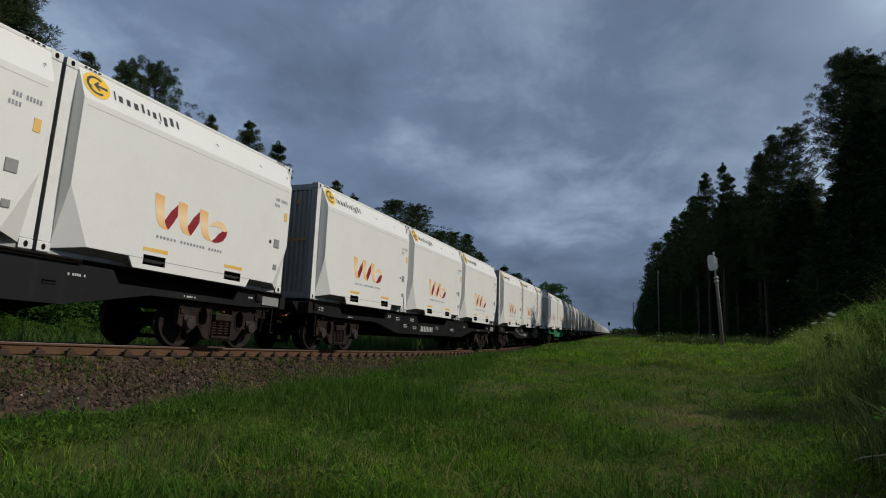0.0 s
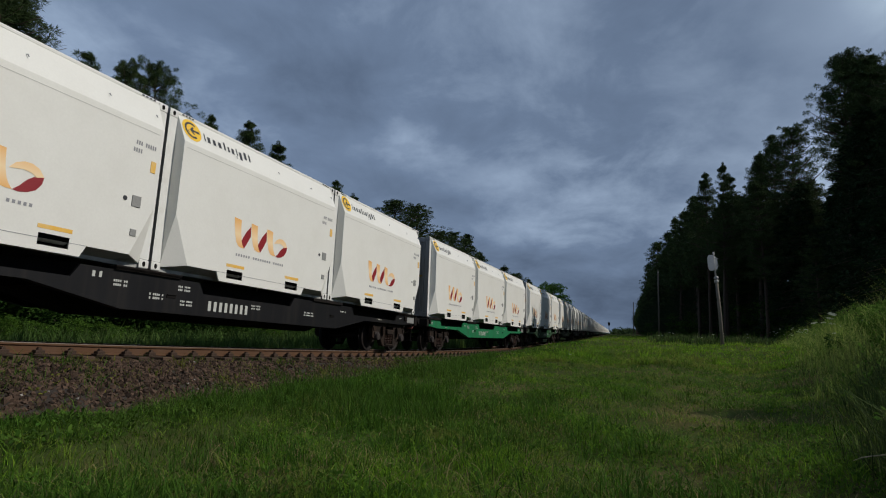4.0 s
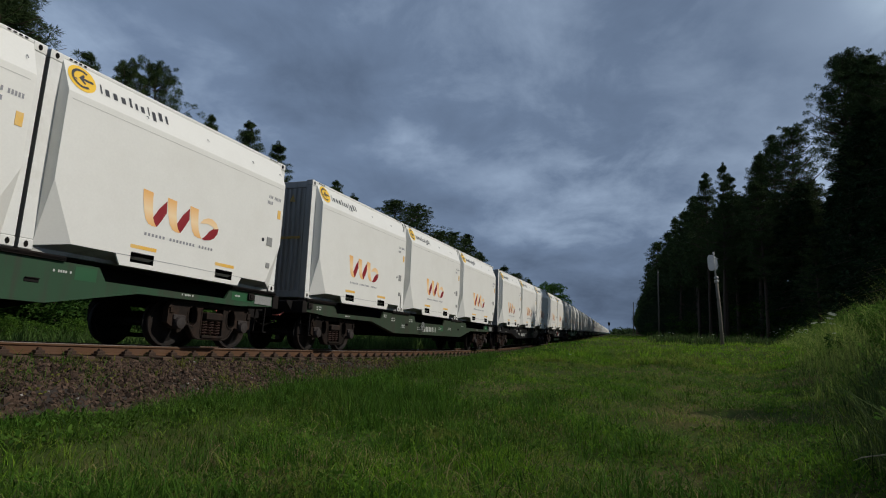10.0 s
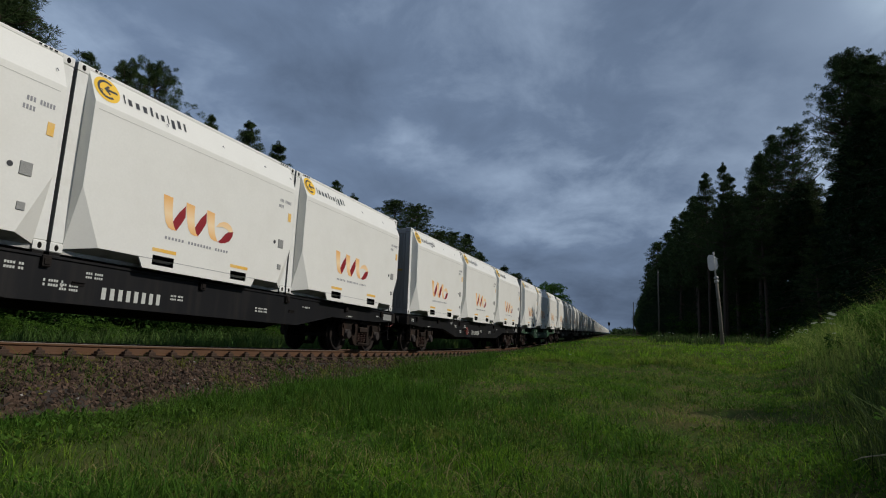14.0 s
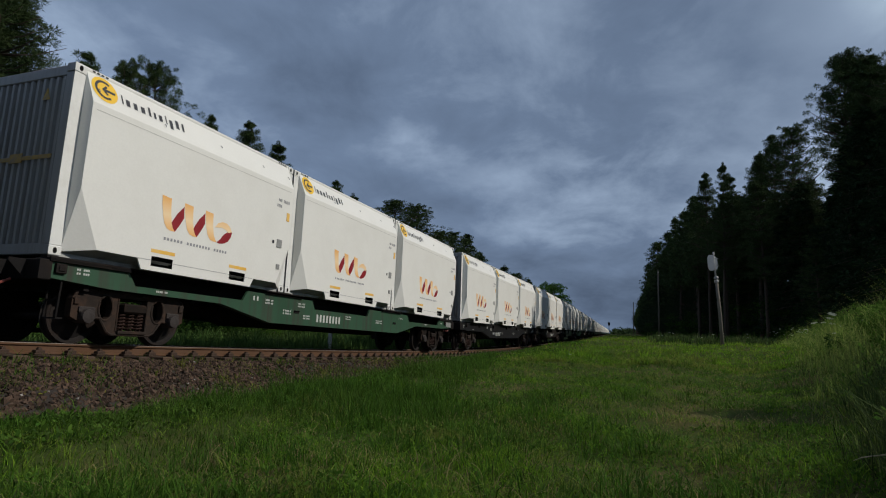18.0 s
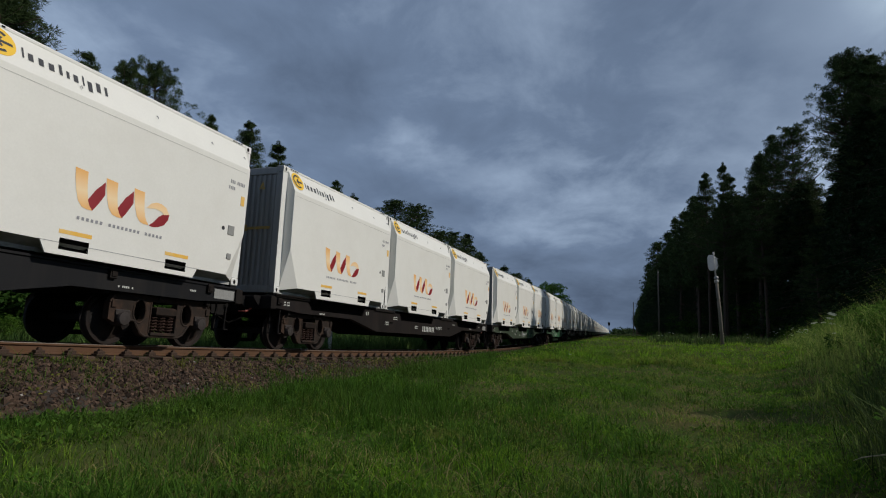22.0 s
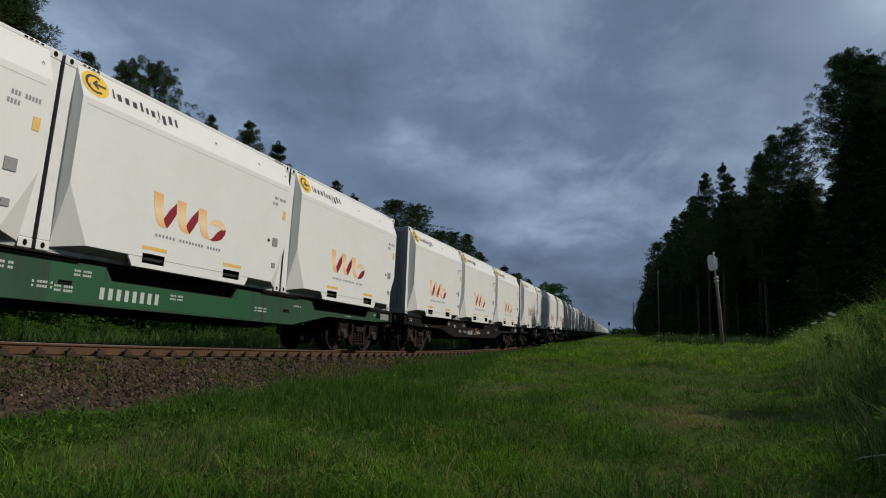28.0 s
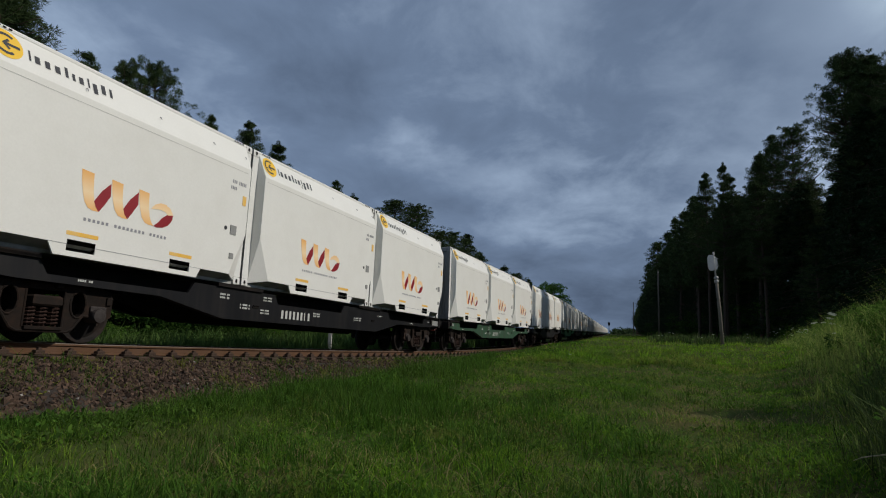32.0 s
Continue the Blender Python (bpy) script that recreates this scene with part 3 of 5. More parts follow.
    ends = [-h + 1.45, *[x for q in POCKETS for x in q], h - 1.45]
    for xa, xb in zip(ends[::2], ends[1::2]):
        b.box(xa, xb, o - 0.004, o + 0.0, 0.164, 0.172)
    M["seam"] = b.mesh("seam", CAPTION)
    b = Build()
    b.box(-h + 0.30, h - 0.30, o - 0.003, o + 0.002, CREASE - 0.115, CREASE - 0.105)
    M["panel_seam"] = b.mesh("panel_seam", SEAMGREY)
    # printed ribbon mark
    y = o - 0.004
    x0, z0 = -1.20, 0.78
    folds = []
    for i in range(3):
        a, k = x0 + i * 0.56, (1.0, 0.96, 0.93)[i]
        folds.append(("ribbon_fold", ORANGE_FILM, y, [(a + u, z0 + v * k) for u, v in ((0, 0.63), (0.225, 0.61), (0.235, 0.46), (0.255, 0.30), (0.287, 0.16), (0.33, 0.07), (0.385, 0.0), (0.28, 0.0), (0.19, 0.025), (0.115, 0.11), (0.06, 0.27), (0.02, 0.45))]))
        if i < 2:
            folds.append(("red_fold", RED_FILM, y - 0.001, [(a + u, z0 + v) for u, v in ((0.28, 0.16), (0.40, 0.36), (0.555, 0.53), (0.565, 0.40), (0.575, 0.31), (0.48, 0.14), (0.385, 0.0), (0.32, 0.07))]))
    e = x0 + 1.12
    folds.append(("ribbon_loop", ORANGE_FILM, y - 0.002, [(e + u, z0 + v) for u, v in ((0.29, 0.30), (0.38, 0.40), (0.50, 0.45), (0.62, 0.45), (0.73, 0.40), (0.82, 0.29), (0.70, 0.26), (0.62, 0.31), (0.50, 0.33), (0.38, 0.31))]))
    folds.append(("red_loop", RED_FILM, y - 0.001, [(e + u, z0 + v) for u, v in ((0.82, 0.29), (0.80, 0.18), (0.72, 0.07), (0.60, 0.01), (0.47, -0.015), (0.385, 0.0), (0.48, 0.08), (0.57, 0.19), (0.68, 0.27))]))
    M["folds"] = []
    whole = {ORANGE_FILM: Build(), RED_FILM: Build()}
    for name, mat, yy, pts in folds:
        b = Build()
        ribbon(b, pts, yy)
        M["folds"].append((name, b.mesh(name, mat)))
        ribbon(whole[mat], pts, yy)
    M["ribbon_mark_light"], M["ribbon_mark_red"] = whole[ORANGE_FILM].mesh("ribbon_mark_light", ORANGE_FILM), whole[RED_FILM].mesh("ribbon_mark_red", RED_FILM)
    b = Build()
    xx = -1.06
    for i in range(21):
        if i not in (6, 15):
            b.poly((xx, y, 0.585), (xx + 0.046, y, 0.585), (xx + 0.046, y, 0.638), (xx, y, 0.638))
        xx += 0.082
    M["caption"] = b.mesh("caption", CAPTION)
    # emblem and name bars on the slope
    up = Vector((0, BULGE + 0.02, CH - 0.03 - CREASE)).normalized()
    out = Vector((0, -up.z, up.y))
    mid = Vector((0, (-CW + 0.02 - CW - BULGE) / 2, (CH - 0.03 + CREASE) / 2)) + out * 0.006

    def at(x, v, lift=0.0):
        p = mid + up * v + out * lift
        return (x, p.y, p.z)

    disc, ring, bars = Build(), Build(), Build()
    cx, cv = -h + 0.49, 0.02
    disc.poly(*[at(cx + 0.25 * math.cos(t), cv + 0.25 * math.sin(t)) for t in np.linspace(0, 2 * math.pi, 29)[:-1]])
    arc = np.linspace(0.9, 5.3, 15)
    for a, c in zip(arc, arc[1:]):
        ring.poly(*[at(cx + r * math.cos(t), cv + r * math.sin(t), 0.003) for r, t in ((0.19, a), (0.19, c), (0.145, c), (0.145, a))])
    ring.poly(at(cx - 0.06, cv, .003), at(cx + 0.03, cv + 0.1, .003), at(cx + 0.06, cv + 0.07, .003), at(cx + 0.02, cv + 0.025, .003), at(cx + 0.20, cv + 0.025, .003), at(cx + 0.20, cv - 0.025, .003), at(cx + 0.02, cv - 0.025, .003), at(cx + 0.06, cv - 0.07, .003), at(cx + 0.03, cv - 0.1, .003))
    x = -h + 0.82
    for wide, lo, hi in ((.04, 0, 1), (.11, 0, .72), (.11, 0, .72), (.12, 0, .72), (.07, 0, 1.05), (.07, 0, .72), (.11, 0, .72), (.04, 0, 1), (.11, -.35, .72), (.11, 0, 1.0), (.07, 0, .95)):
        bars.poly(at(x, -0.10 + lo * 0.19), at(x + 0.72 * wide, -0.10 + lo * 0.19), at(x + 0.72 * wide, -0.10 + hi * 0.19), at(x, -0.10 + hi * 0.19))
        x += wide + 0.05
    M["emblem_disc"], M["emblem_arrow"], M["name_mark"] = disc.mesh("emblem_disc", YELLOW), ring.mesh("emblem_arrow", BLACKFILM), bars.mesh("name_mark", BLACKFILM)
    b = Build()
    for x, v in ((-h + 0.36, -0.05), (-h + 1.75, -0.17), (-h + 3.3, -0.05), (h - 1.35, -0.06), (h - 0.35, -0.06)):
        b.tube([at(x, v + 0.03, 0.0), at(x, v + 0.02, 0.022), at(x + 0.008, v - 0.03, 0.024)], 0.007, 6)
    M["hook_row"] = b.mesh("hook_row", CAPTION)
    # small fittings near the far end
    b = Build()
    for i in range(9):
        if i != 3:
            b.poly(*[(h - 0.78 + i * 0.05 + a, y, 2.14 + c) for a, c in ((0, 0), (.032, 0), (.032, .075), (0, .075))])
    for i in range(4):
        b.poly(*[(h - 0.82 + i * 0.05 + a, y, 2.0 + c) for a, c in ((0, 0), (.032, 0), (.032, .075), (0, .075))])
    M["id_mark"] = b.mesh("id_mark", CAPTION)
    b = Build()
    b.box(h - 0.42, h - 0.31, y - 0.004, y + 0.004, 1.72, 1.93)
    M["yellow_tag"] = b.mesh("yellow_tag", AMBER)
    b = Build()
    b.box(h - 0.72, h - 0.54, y - 0.012, y + 0.004, 1.02, 1.22, 0.004)
    M["hatch"] = b.mesh("hatch", HATCH)
    b = Build()
    b.box(h - 0.68, h - 0.56, y - 0.012, y + 0.004, 0.50, 0.62, 0.004)
    M["small_hatch"] = b.mesh("small_hatch", HATCH)
    b = Build()
    b.poly(*[(h - 0.86 + 0.045 * math.cos(t), y, 1.13 + 0.045 * math.sin(t)) for t in np.linspace(0, 2 * math.pi, 13)[:-1]])
    M["round_mark"] = b.mesh("round_mark", BLACKFILM)
    return M


def make_container(M, rich):
    c = thing("bulk_container", "white bulged bulk freight container with orange ribbon mark", "freight container", "containers on the train")
    h = CL / 2
    for n in ("side_panel", "side_panel_back"):
        part("side_panel", M[n], c)
    part("roof", M["roof"], c, "grey roof cover")
    p = part("emblem_disc", M["emblem_disc"], c, "round yellow emblem")
    part("emblem_arrow", M["emblem_arrow"], p, "dark arrow and ring")
    tagged(part("name_mark", M["name_mark"], c, "printed dark bars"), kind="stuff")
    if rich:
        for n, me in M["folds"]:
            part(n, me, c, "wine red printed ribbon" if n.startswith("red") else "pale orange printed ribbon")
    else:
        tagged(part("ribbon_mark_light", M["ribbon_mark_light"], c, "pale orange printed ribbon"), kind="stuff")
        tagged(part("ribbon_mark_red", M["ribbon_mark_red"], c, "wine red printed ribbon"), kind="stuff")
    for x, r in ((-h + 0.06, 0), (h - 0.06, math.pi)):
        w = part("end_wall", M["end_wall"], c, "grey corrugated end wall")
        w.matrix_basis = Matrix.Translation((x, 0, 0)) @ Matrix.Rotation(r, 4, "Z")
        if rich:
            for z in (0.10, CH - 0.12):
                part("end_beam", M["end_beam"], c).matrix_basis = Matrix.Translation((x + (0.03 if r == 0 else -0.03), 0, z))
            if r == 0:
                part("end_mark", M["end_mark"], w, "worn yellow stripe").matrix_basis = Matrix.Translation((-0.052, 0, 1.62))
                part("warning_mark", M["warning_mark"], w, "yellow warning triangle").matrix_basis = Matrix.Translation((-0.05, -0.62, 2.7))
    for n in ("skirt", "underside"):
        part(n, M[n], c)
        if rich:
            part(n, M[n + "_back"], c)
    for sx in (-1, 1):
        for sy in ((-1, 1) if rich else (-1,)):
            q = part("corner_post", M["corner_post"], c)
            q.matrix_basis = Matrix.Translation((sx * (h - 0.10), sy * (CW - 0.09), 0))
            if rich:
                for z in (0.06, CH - 0.10):
                    k = part("corner_casting", M["corner_casting"], c)
                    k.matrix_basis = Matrix.Translation((sx * (h - 0.10), sy * (CW - 0.09), z))
                    if sy < 0:
                        part("casting_slot", M["casting_slot"], k)
    if rich:
        part("top_rail", M["top_rail"], c)
        tagged(part("slot_row", M["slot_row"], c), kind="stuff")
        part("seam", M["seam"], c)
        part("panel_seam", M["panel_seam"], c)
        tagged(part("hook_row", M["hook_row"], c), kind="stuff")
        tagged(part("id_mark", M["id_mark"], c), kind="stuff")
        part("yellow_tag", M["yellow_tag"], c, "amber plastic tag")
        part("hatch", M["hatch"], c, "grey inspection plate")
        part("small_hatch", M["small_hatch"], c)
        part("round_mark", M["round_mark"], c)
        tagged(part("caption", M["caption"], c, "row of small grey bars"), kind="stuff")
    for x in ((-1.03, 1.03) if rich else ()):
        q = part("lift_pocket", M["lift_pocket"], c, "dark fork-lift pocket")
        q.matrix_basis = Matrix.Translation((x, 0, 0))
        if rich:
            part("pocket_mark", M["pocket_mark"], q, "amber painted stripe")
    return c


FLAT_TOP = [(-9.2, 1.28), (9.2, 1.28)]
SILL_TOP = [(-9.2, 1.28), (-7.65, 1.28), (-7.5, 1.06), (-4.6, 1.06), (-4.45, 1.28), (-1.80, 1.28), (-1.66, 1.06), (1.36, 1.06), (1.50, 1.28), (4.45, 1.28), (4.6, 1.06), (7.5, 1.06), (7.65, 1.28), (9.2, 1.28)]
SILL_LOW = [(9.2, 1.05), (8.0, 0.97), (5.3, 0.95), (3.6, 0.63), (-3.6, 0.63), (-5.3, 0.95), (-8.0, 0.97), (-9.2, 1.05)]
RW = 0.475


def wagon_meshes():
    M = {}
    # outer web as strips between the upper and the lower edge, with flanges
    lz = lambda x: float(np.interp(x, [a for a, _ in SILL_LOW[::-1]], [c for _, c in SILL_LOW[::-1]]))
    for kind, edge in (("notched", SILL_TOP), ("flat", FLAT_TOP)):
        b = Build()
        xs = sorted(set([x for x, z in edge] + [x for x, z in SILL_LOW]))
        tz = lambda x: float(np.interp(x, [a for a, _ in edge], [c for _, c in edge]))
        for x0, x1 in zip(xs, xs[1:]):
            b.rings([[(x0, -1.25, lz(x0)), (x0, -1.25, tz(x0)), (x0, -1.20, tz(x0)), (x0, -1.20, lz(x0))], [(x1, -1.25, lz(x1)), (x1, -1.25, tz(x1)), (x1, -1.20, tz(x1)), (x1, -1.20, lz(x1))]], False)
            b.rings([[(x0, -1.265, lz(x0) - 0.022), (x0, -1.265, lz(x0)), (x0, -1.10, lz(x0)), (x0, -1.10, lz(x0) - 0.022)], [(x1, -1.265, lz(x1) - 0.022), (x1, -1.265, lz(x1)), (x1, -1.10, lz(x1)), (x1, -1.10, lz(x1) - 0.022)]], False)
        if kind == "flat":
            b.box(-9.2, 9.2, -1.275, -1.19, 1.281, 1.325, 0.006)
        M["sill_" + kind] = b
    b = Build()
    b.box(-0.07, 0.07, -1.31, -1.252, 1.13, 1.32, 0.015)
    b.box(-0.045, 0.045, -1.325, -1.31, 1.17, 1.27, 0.008)
    M["stake_pocket"] = b.mesh("stake_pocket", UNDER)
    b = Build()
    b.box(-0.11, 0.11, -1.262, -1.251, 0.90, 0.96, 0.004)
    b.box(-0.11, 0.11, -1.285, -1.262, 0.955, 0.97, 0.003)
    M["rope_hook"] = b.mesh("rope_hook", UNDER)
    deck = Build()
    deck.box(-9.15, 9.15, -1.20, 1.20, 1.00, 1.04)
    deck.prism([(-9.1, 1.05), (-5.3, 0.95), (-3.6, 0.50), (3.6, 0.50), (5.3, 0.95), (9.1, 1.05)], -0.25, 0.25)
    for x in np.arange(-8.4, 8.5, 1.2):
        deck.box(x - 0.05, x + 0.05, -1.19, 1.19, 0.88, 1.00)
    deck.box(-9.1, 9.1, -0.85, 0.85, 1.04, 1.33)
    M["deck"] = deck.mesh("deck", UNDER)
    b = Build()
    b.box(-0.75, 0.75, -1.30, -0.95, 1.281, 1.345, 0.01)
    b.box(-0.75, 0.75, -1.30, -1.27, 1.281, 1.36, 0.005)
    M["support_ledge"] = b.mesh("support_ledge", UNDER)
    b = Build()
    b.box(-0.09, 0.09, -0.08, 0.08, 1.281, BASE_H - 0.001, 0.01)
    M["twist_lock"] = b.mesh("twist_lock", UNDER)
    b = Build()
    b.box(-0.10, 0.10, -1.28, 1.28, 0.98, 1.30, 0.015)
    b.box(-0.16, -0.10, -0.35, 0.35, 0.90, 1.22, 0.02)
    M["end_beam"] = b.mesh("end_beam", UNDER)
    b = Build()
    b.box(-0.45, 0.05, -0.11, 0.11, 0.88, 1.10, 0.03)
    b.prism([(-0.62, 0.80), (-0.40, 0.80), (-0.36, 1.20), (-0.60, 1.16)], -0.16, 0.17)
    M["coupler"] = b.mesh("coupler", UNDER)
    b = Build()
    b.tube([(-0.1, -0.55, 0.95), (-0.25, -0.55, 0.75), (-0.42, -0.35, 0.62), (-0.5, -0.1, 0.75)], 0.025, 6)
    M["brake_hose"] = b.mesh("brake_hose", HOLE)
    b = Build()
    for y in (-1.26, -0.98):
        b.tube([(-0.02, y, 0.98), (-0.04, y, 0.42)], 0.018, 6)
    b.box(-0.06, 0.06, -1.28, -0.96, 0.40, 0.425)
    b.tube([(-0.03, -1.26, 0.7), (-0.03, -0.98, 0.7)], 0.014, 6)
    M["step"] = b.mesh("step", UNDER)
    b = Build()
    b.box(-0.09, 0.09, -1.30, -1.25, 1.10, 1.26, 0.015)
    b.box(-0.05, 0.05, -1.315, -1.30, 1.14, 1.22, 0.005)
    M["lashing_bracket"] = b.mesh("lashing_bracket", UNDER)
    b = Build()
    b.rings([[(-0.10, -0.015, 1.29), (-0.10, -0.015, 1.0), (-0.36, -0.015, 1.24), (-0.36, -0.015, 1.29)], [(-0.10, 0.015, 1.29), (-0.10, 0.015, 1.0), (-0.36, 0.015, 1.24), (-0.36, 0.015, 1.29)]])
    M["gusset"] = b.mesh("gusset", UNDER)
    b = Build()
    b.tube([(-0.15, -0.75, 0.98), (-0.30, -0.72, 0.90), (-0.34, -0.55, 0.90)], 0.022, 6)
    M["release_handle"] = b.mesh("release_handle", SIGN_RED)
    b = Build()
    ring = [(0.17 * math.cos(t), -1.36, 0.90 + 0.17 * math.sin(t)) for t in np.linspace(0, 2 * math.pi, 21)]
    b.tube(ring, 0.016, 6)
    b.lathe_y([(0.045, -1.37), (0.05, -1.35), (0.03, -1.25)], 10, 0, 0.90)
    for i in range(6):
        t = i * math.pi / 3
        b.tube([(0.04 * math.cos(t), -1.36, 0.90 + 0.04 * math.sin(t)), (0.17 * math.cos(t), -1.36, 0.90 + 0.17 * math.sin(t))], 0.014, 5)
    M["brake_wheel_red"], M["brake_wheel_grey"] = b.mesh("brake_wheel", SIGN_RED), b.mesh("brake_wheel", HATCH)
    b = Build()
    b.box(-0.35, 0.35, -0.85, -0.45, 0.55, 0.85, 0.06)
    b.tube([(-0.9, -0.6, 0.72), (-0.35, -0.6, 0.72)], 0.03, 6)
    M["brake_cylinder"] = b.mesh("brake_cylinder", UNDER)
    b = Build()
    b.box(-0.30, 0.30, -1.268, -1.256, 1.02, 1.22)
    M["plate_holder"] = b.mesh("plate_holder", HATCH)
    # bogie: one cast side frame with two teardrop windows and the spring window, and a raised lip round them
    b = Build()
    y0, y1 = -1.10, -0.96
    upper = lambda x: float(np.interp(abs(x), [0, 1.0, 1.12, 1.20], [0.93, 0.93, 0.88, 0.76]))
    lower = lambda x: float(np.interp(abs(x), [0, 0.42, 0.50, 0.66, 0.769, 0.771, 1.069, 1.071, 1.20], [0.17, 0.17, 0.22, 0.44, 0.44, 0.63, 0.63, 0.40, 0.46]))
    bulge = lambda x: math.sqrt(max(0.0, 1 - ((abs(x) - 0.56) / 0.130) ** 2))

    def solid(x, kind):
        if kind == "spring":
            return ((lower(x), 0.25), (0.83, upper(x)))
        if kind == "window":
            return ((lower(x), 0.62 - 0.19 * bulge(x)), (0.62 + 0.22 * bulge(x), upper(x)))
        return ((lower(x), upper(x)),)

    xs = sorted({round(k * v, 3) for k in (-1, 1) for v in (0.0, 0.31, 0.38, 0.42, 0.43, 0.44, 0.465, 0.51, 0.56, 0.61, 0.655, 0.68, 0.69, 0.72, 0.769, 0.771, 0.90, 1.0, 1.069, 1.071, 1.12, 1.20)})
    for x0, x1 in zip(xs, xs[1:]):
        m = abs(x0 + x1) / 2
        kind = "spring" if m < 0.31 else "window" if 0.43 < m < 0.69 else ""
        for (a0, a1), (c0, c1) in zip(solid(x0, kind), solid(x1, kind)):
            b.rings([[(x0, y0, a0), (x0, y0, a1), (x0, y1, a1), (x0, y1, a0)], [(x1, y0, c0), (x1, y0, c1), (x1, y1, c1), (x1, y1, c0)]])
    for k in (-1, 1):
        b.tube([(k * (0.56 + 0.140 * math.cos(t)), y0, 0.635 + 0.218 * math.sin(t)) for t in np.linspace(0, 2 * math.pi, 15)], 0.020, 6)
        b.tube([(k * x, y0, lower(x) + 0.015) for x in (0.0, 0.40, 0.50, 0.58, 0.66, 0.76)], 0.024, 6)
        b.tube([(k * 0.315, y0, z) for z in (0.25, 0.5, 0.82)], 0.018, 6)
        b.tube([(k * x, y0, upper(x) - 0.015) for x in (0.0, 0.5, 1.0, 1.12, 1.19)], 0.022, 6)
        b.box(k * 1.12 - 0.05, k * 1.12 + 0.05, y0 - 0.03, y0, 0.66, 0.80, 0.012)
    b.box(-0.30, 0.30, y0 - 0.05, y1 + 0.06, 0.20, 0.26, 0.01)
    M["side_frame"] = b.mesh("side_frame", BOGIE)
    b2 = mirrored(b)
    M["side_frame_back"] = b2.mesh("side_frame", BOGIE)
    b = Build()
    b.lathe_y([(0.05, -1.20), (0.115, -1.19), (0.125, -1.15), (0.125, -0.92), (0.10, -0.90)], 14, 0, RW)
    b.box(-0.15, 0.15, -1.13, -0.96, RW + 0.05, RW + 0.16, 0.02)
    M["axle_box"] = b.mesh("axle_box", AXLEBOX)
    b = Build()
    turns = [(0.072 * math.cos(t), -1.04 + 0.072 * math.sin(t), 0.27 + 0.31 * t / (2 * math.pi * 5.5)) for t in np.linspace(0, 2 * math.pi * 5.5, 45)]
    b.tube(turns, 0.017, 5)
    M["spring"] = b.mesh("spring", SPRING)
    b = Build()
    b.box(-0.24, 0.24, -1.17, 1.17, 0.57, 0.74, 0.03)
    M["bolster"] = b.mesh("bolster", BOGIE)
    b = Build()
    for s in (-1, 1):
        y = s * 0.72
        b.lathe_y([(0.10, y - s * 0.02), (0.11, y + s * 0.14), (0.20, y + s * 0.115), (0.38, y + s * 0.055), (0.415, y + s * 0.09), (RW - 0.012, y + s * 0.095), (RW, y + s * 0.075), (RW + 0.004, y + s * 0.0), (RW + 0.028, y - s * 0.012), (RW + 0.022, y - s * 0.035), (0.41, y - s * 0.04), (0.37, y - s * 0.0), (0.18, y + s * 0.03)], 30)
        for a in range(4):
            t = a * math.pi / 2 + 0.4
            b.lathe_y([(0.022, y + s * 0.085), (0.022, y + s * 0.098)], 8, 0.29 * math.cos(t), 0.29 * math.sin(t))
    b.lathe_y([(0.075, -1.0), (0.085, -0.7), (0.08, 0.0), (0.085, 0.7), (0.075, 1.0)], 12)
    M["wheelset"] = b.mesh("wheelset", WHEEL)
    b = Build()
    for s in (-1, 1):
        y = s * 0.72
        b.lathe_y([(RW - 0.004, y + s * 0.097), (RW + 0.0015, y + s * 0.075), (RW + 0.005, y + s * 0.001)], 30)
    M["tread"] = b.mesh("tread", TREAD)
    return M


def text_block(b, x, z, cols, rows, w=0.034, h=0.048, gap=0.018, y=-1.2535):
    for r in range(rows):
        for i in range(cols):
            if (i * 7 + r * 5 + cols) % 5 == 0:
                continue
            x0, z0 = x + i * (w + gap), z - r * (h + 0.03)
            b.poly((x0, y, z0), (x0 + w, y, z0), (x0 + w, y, z0 + h), (x0, y, z0 + h))


# where the large number stands on each wagon
NUMBER_AT = {-2: -1.38, 0: -1.73, 1: 0.05, 2: -0.75, 3: -2.05, 4: -1.05, 5: -1.55, 6: -2.50, 7: 0.37, 8: -0.63, 9: -1.86}


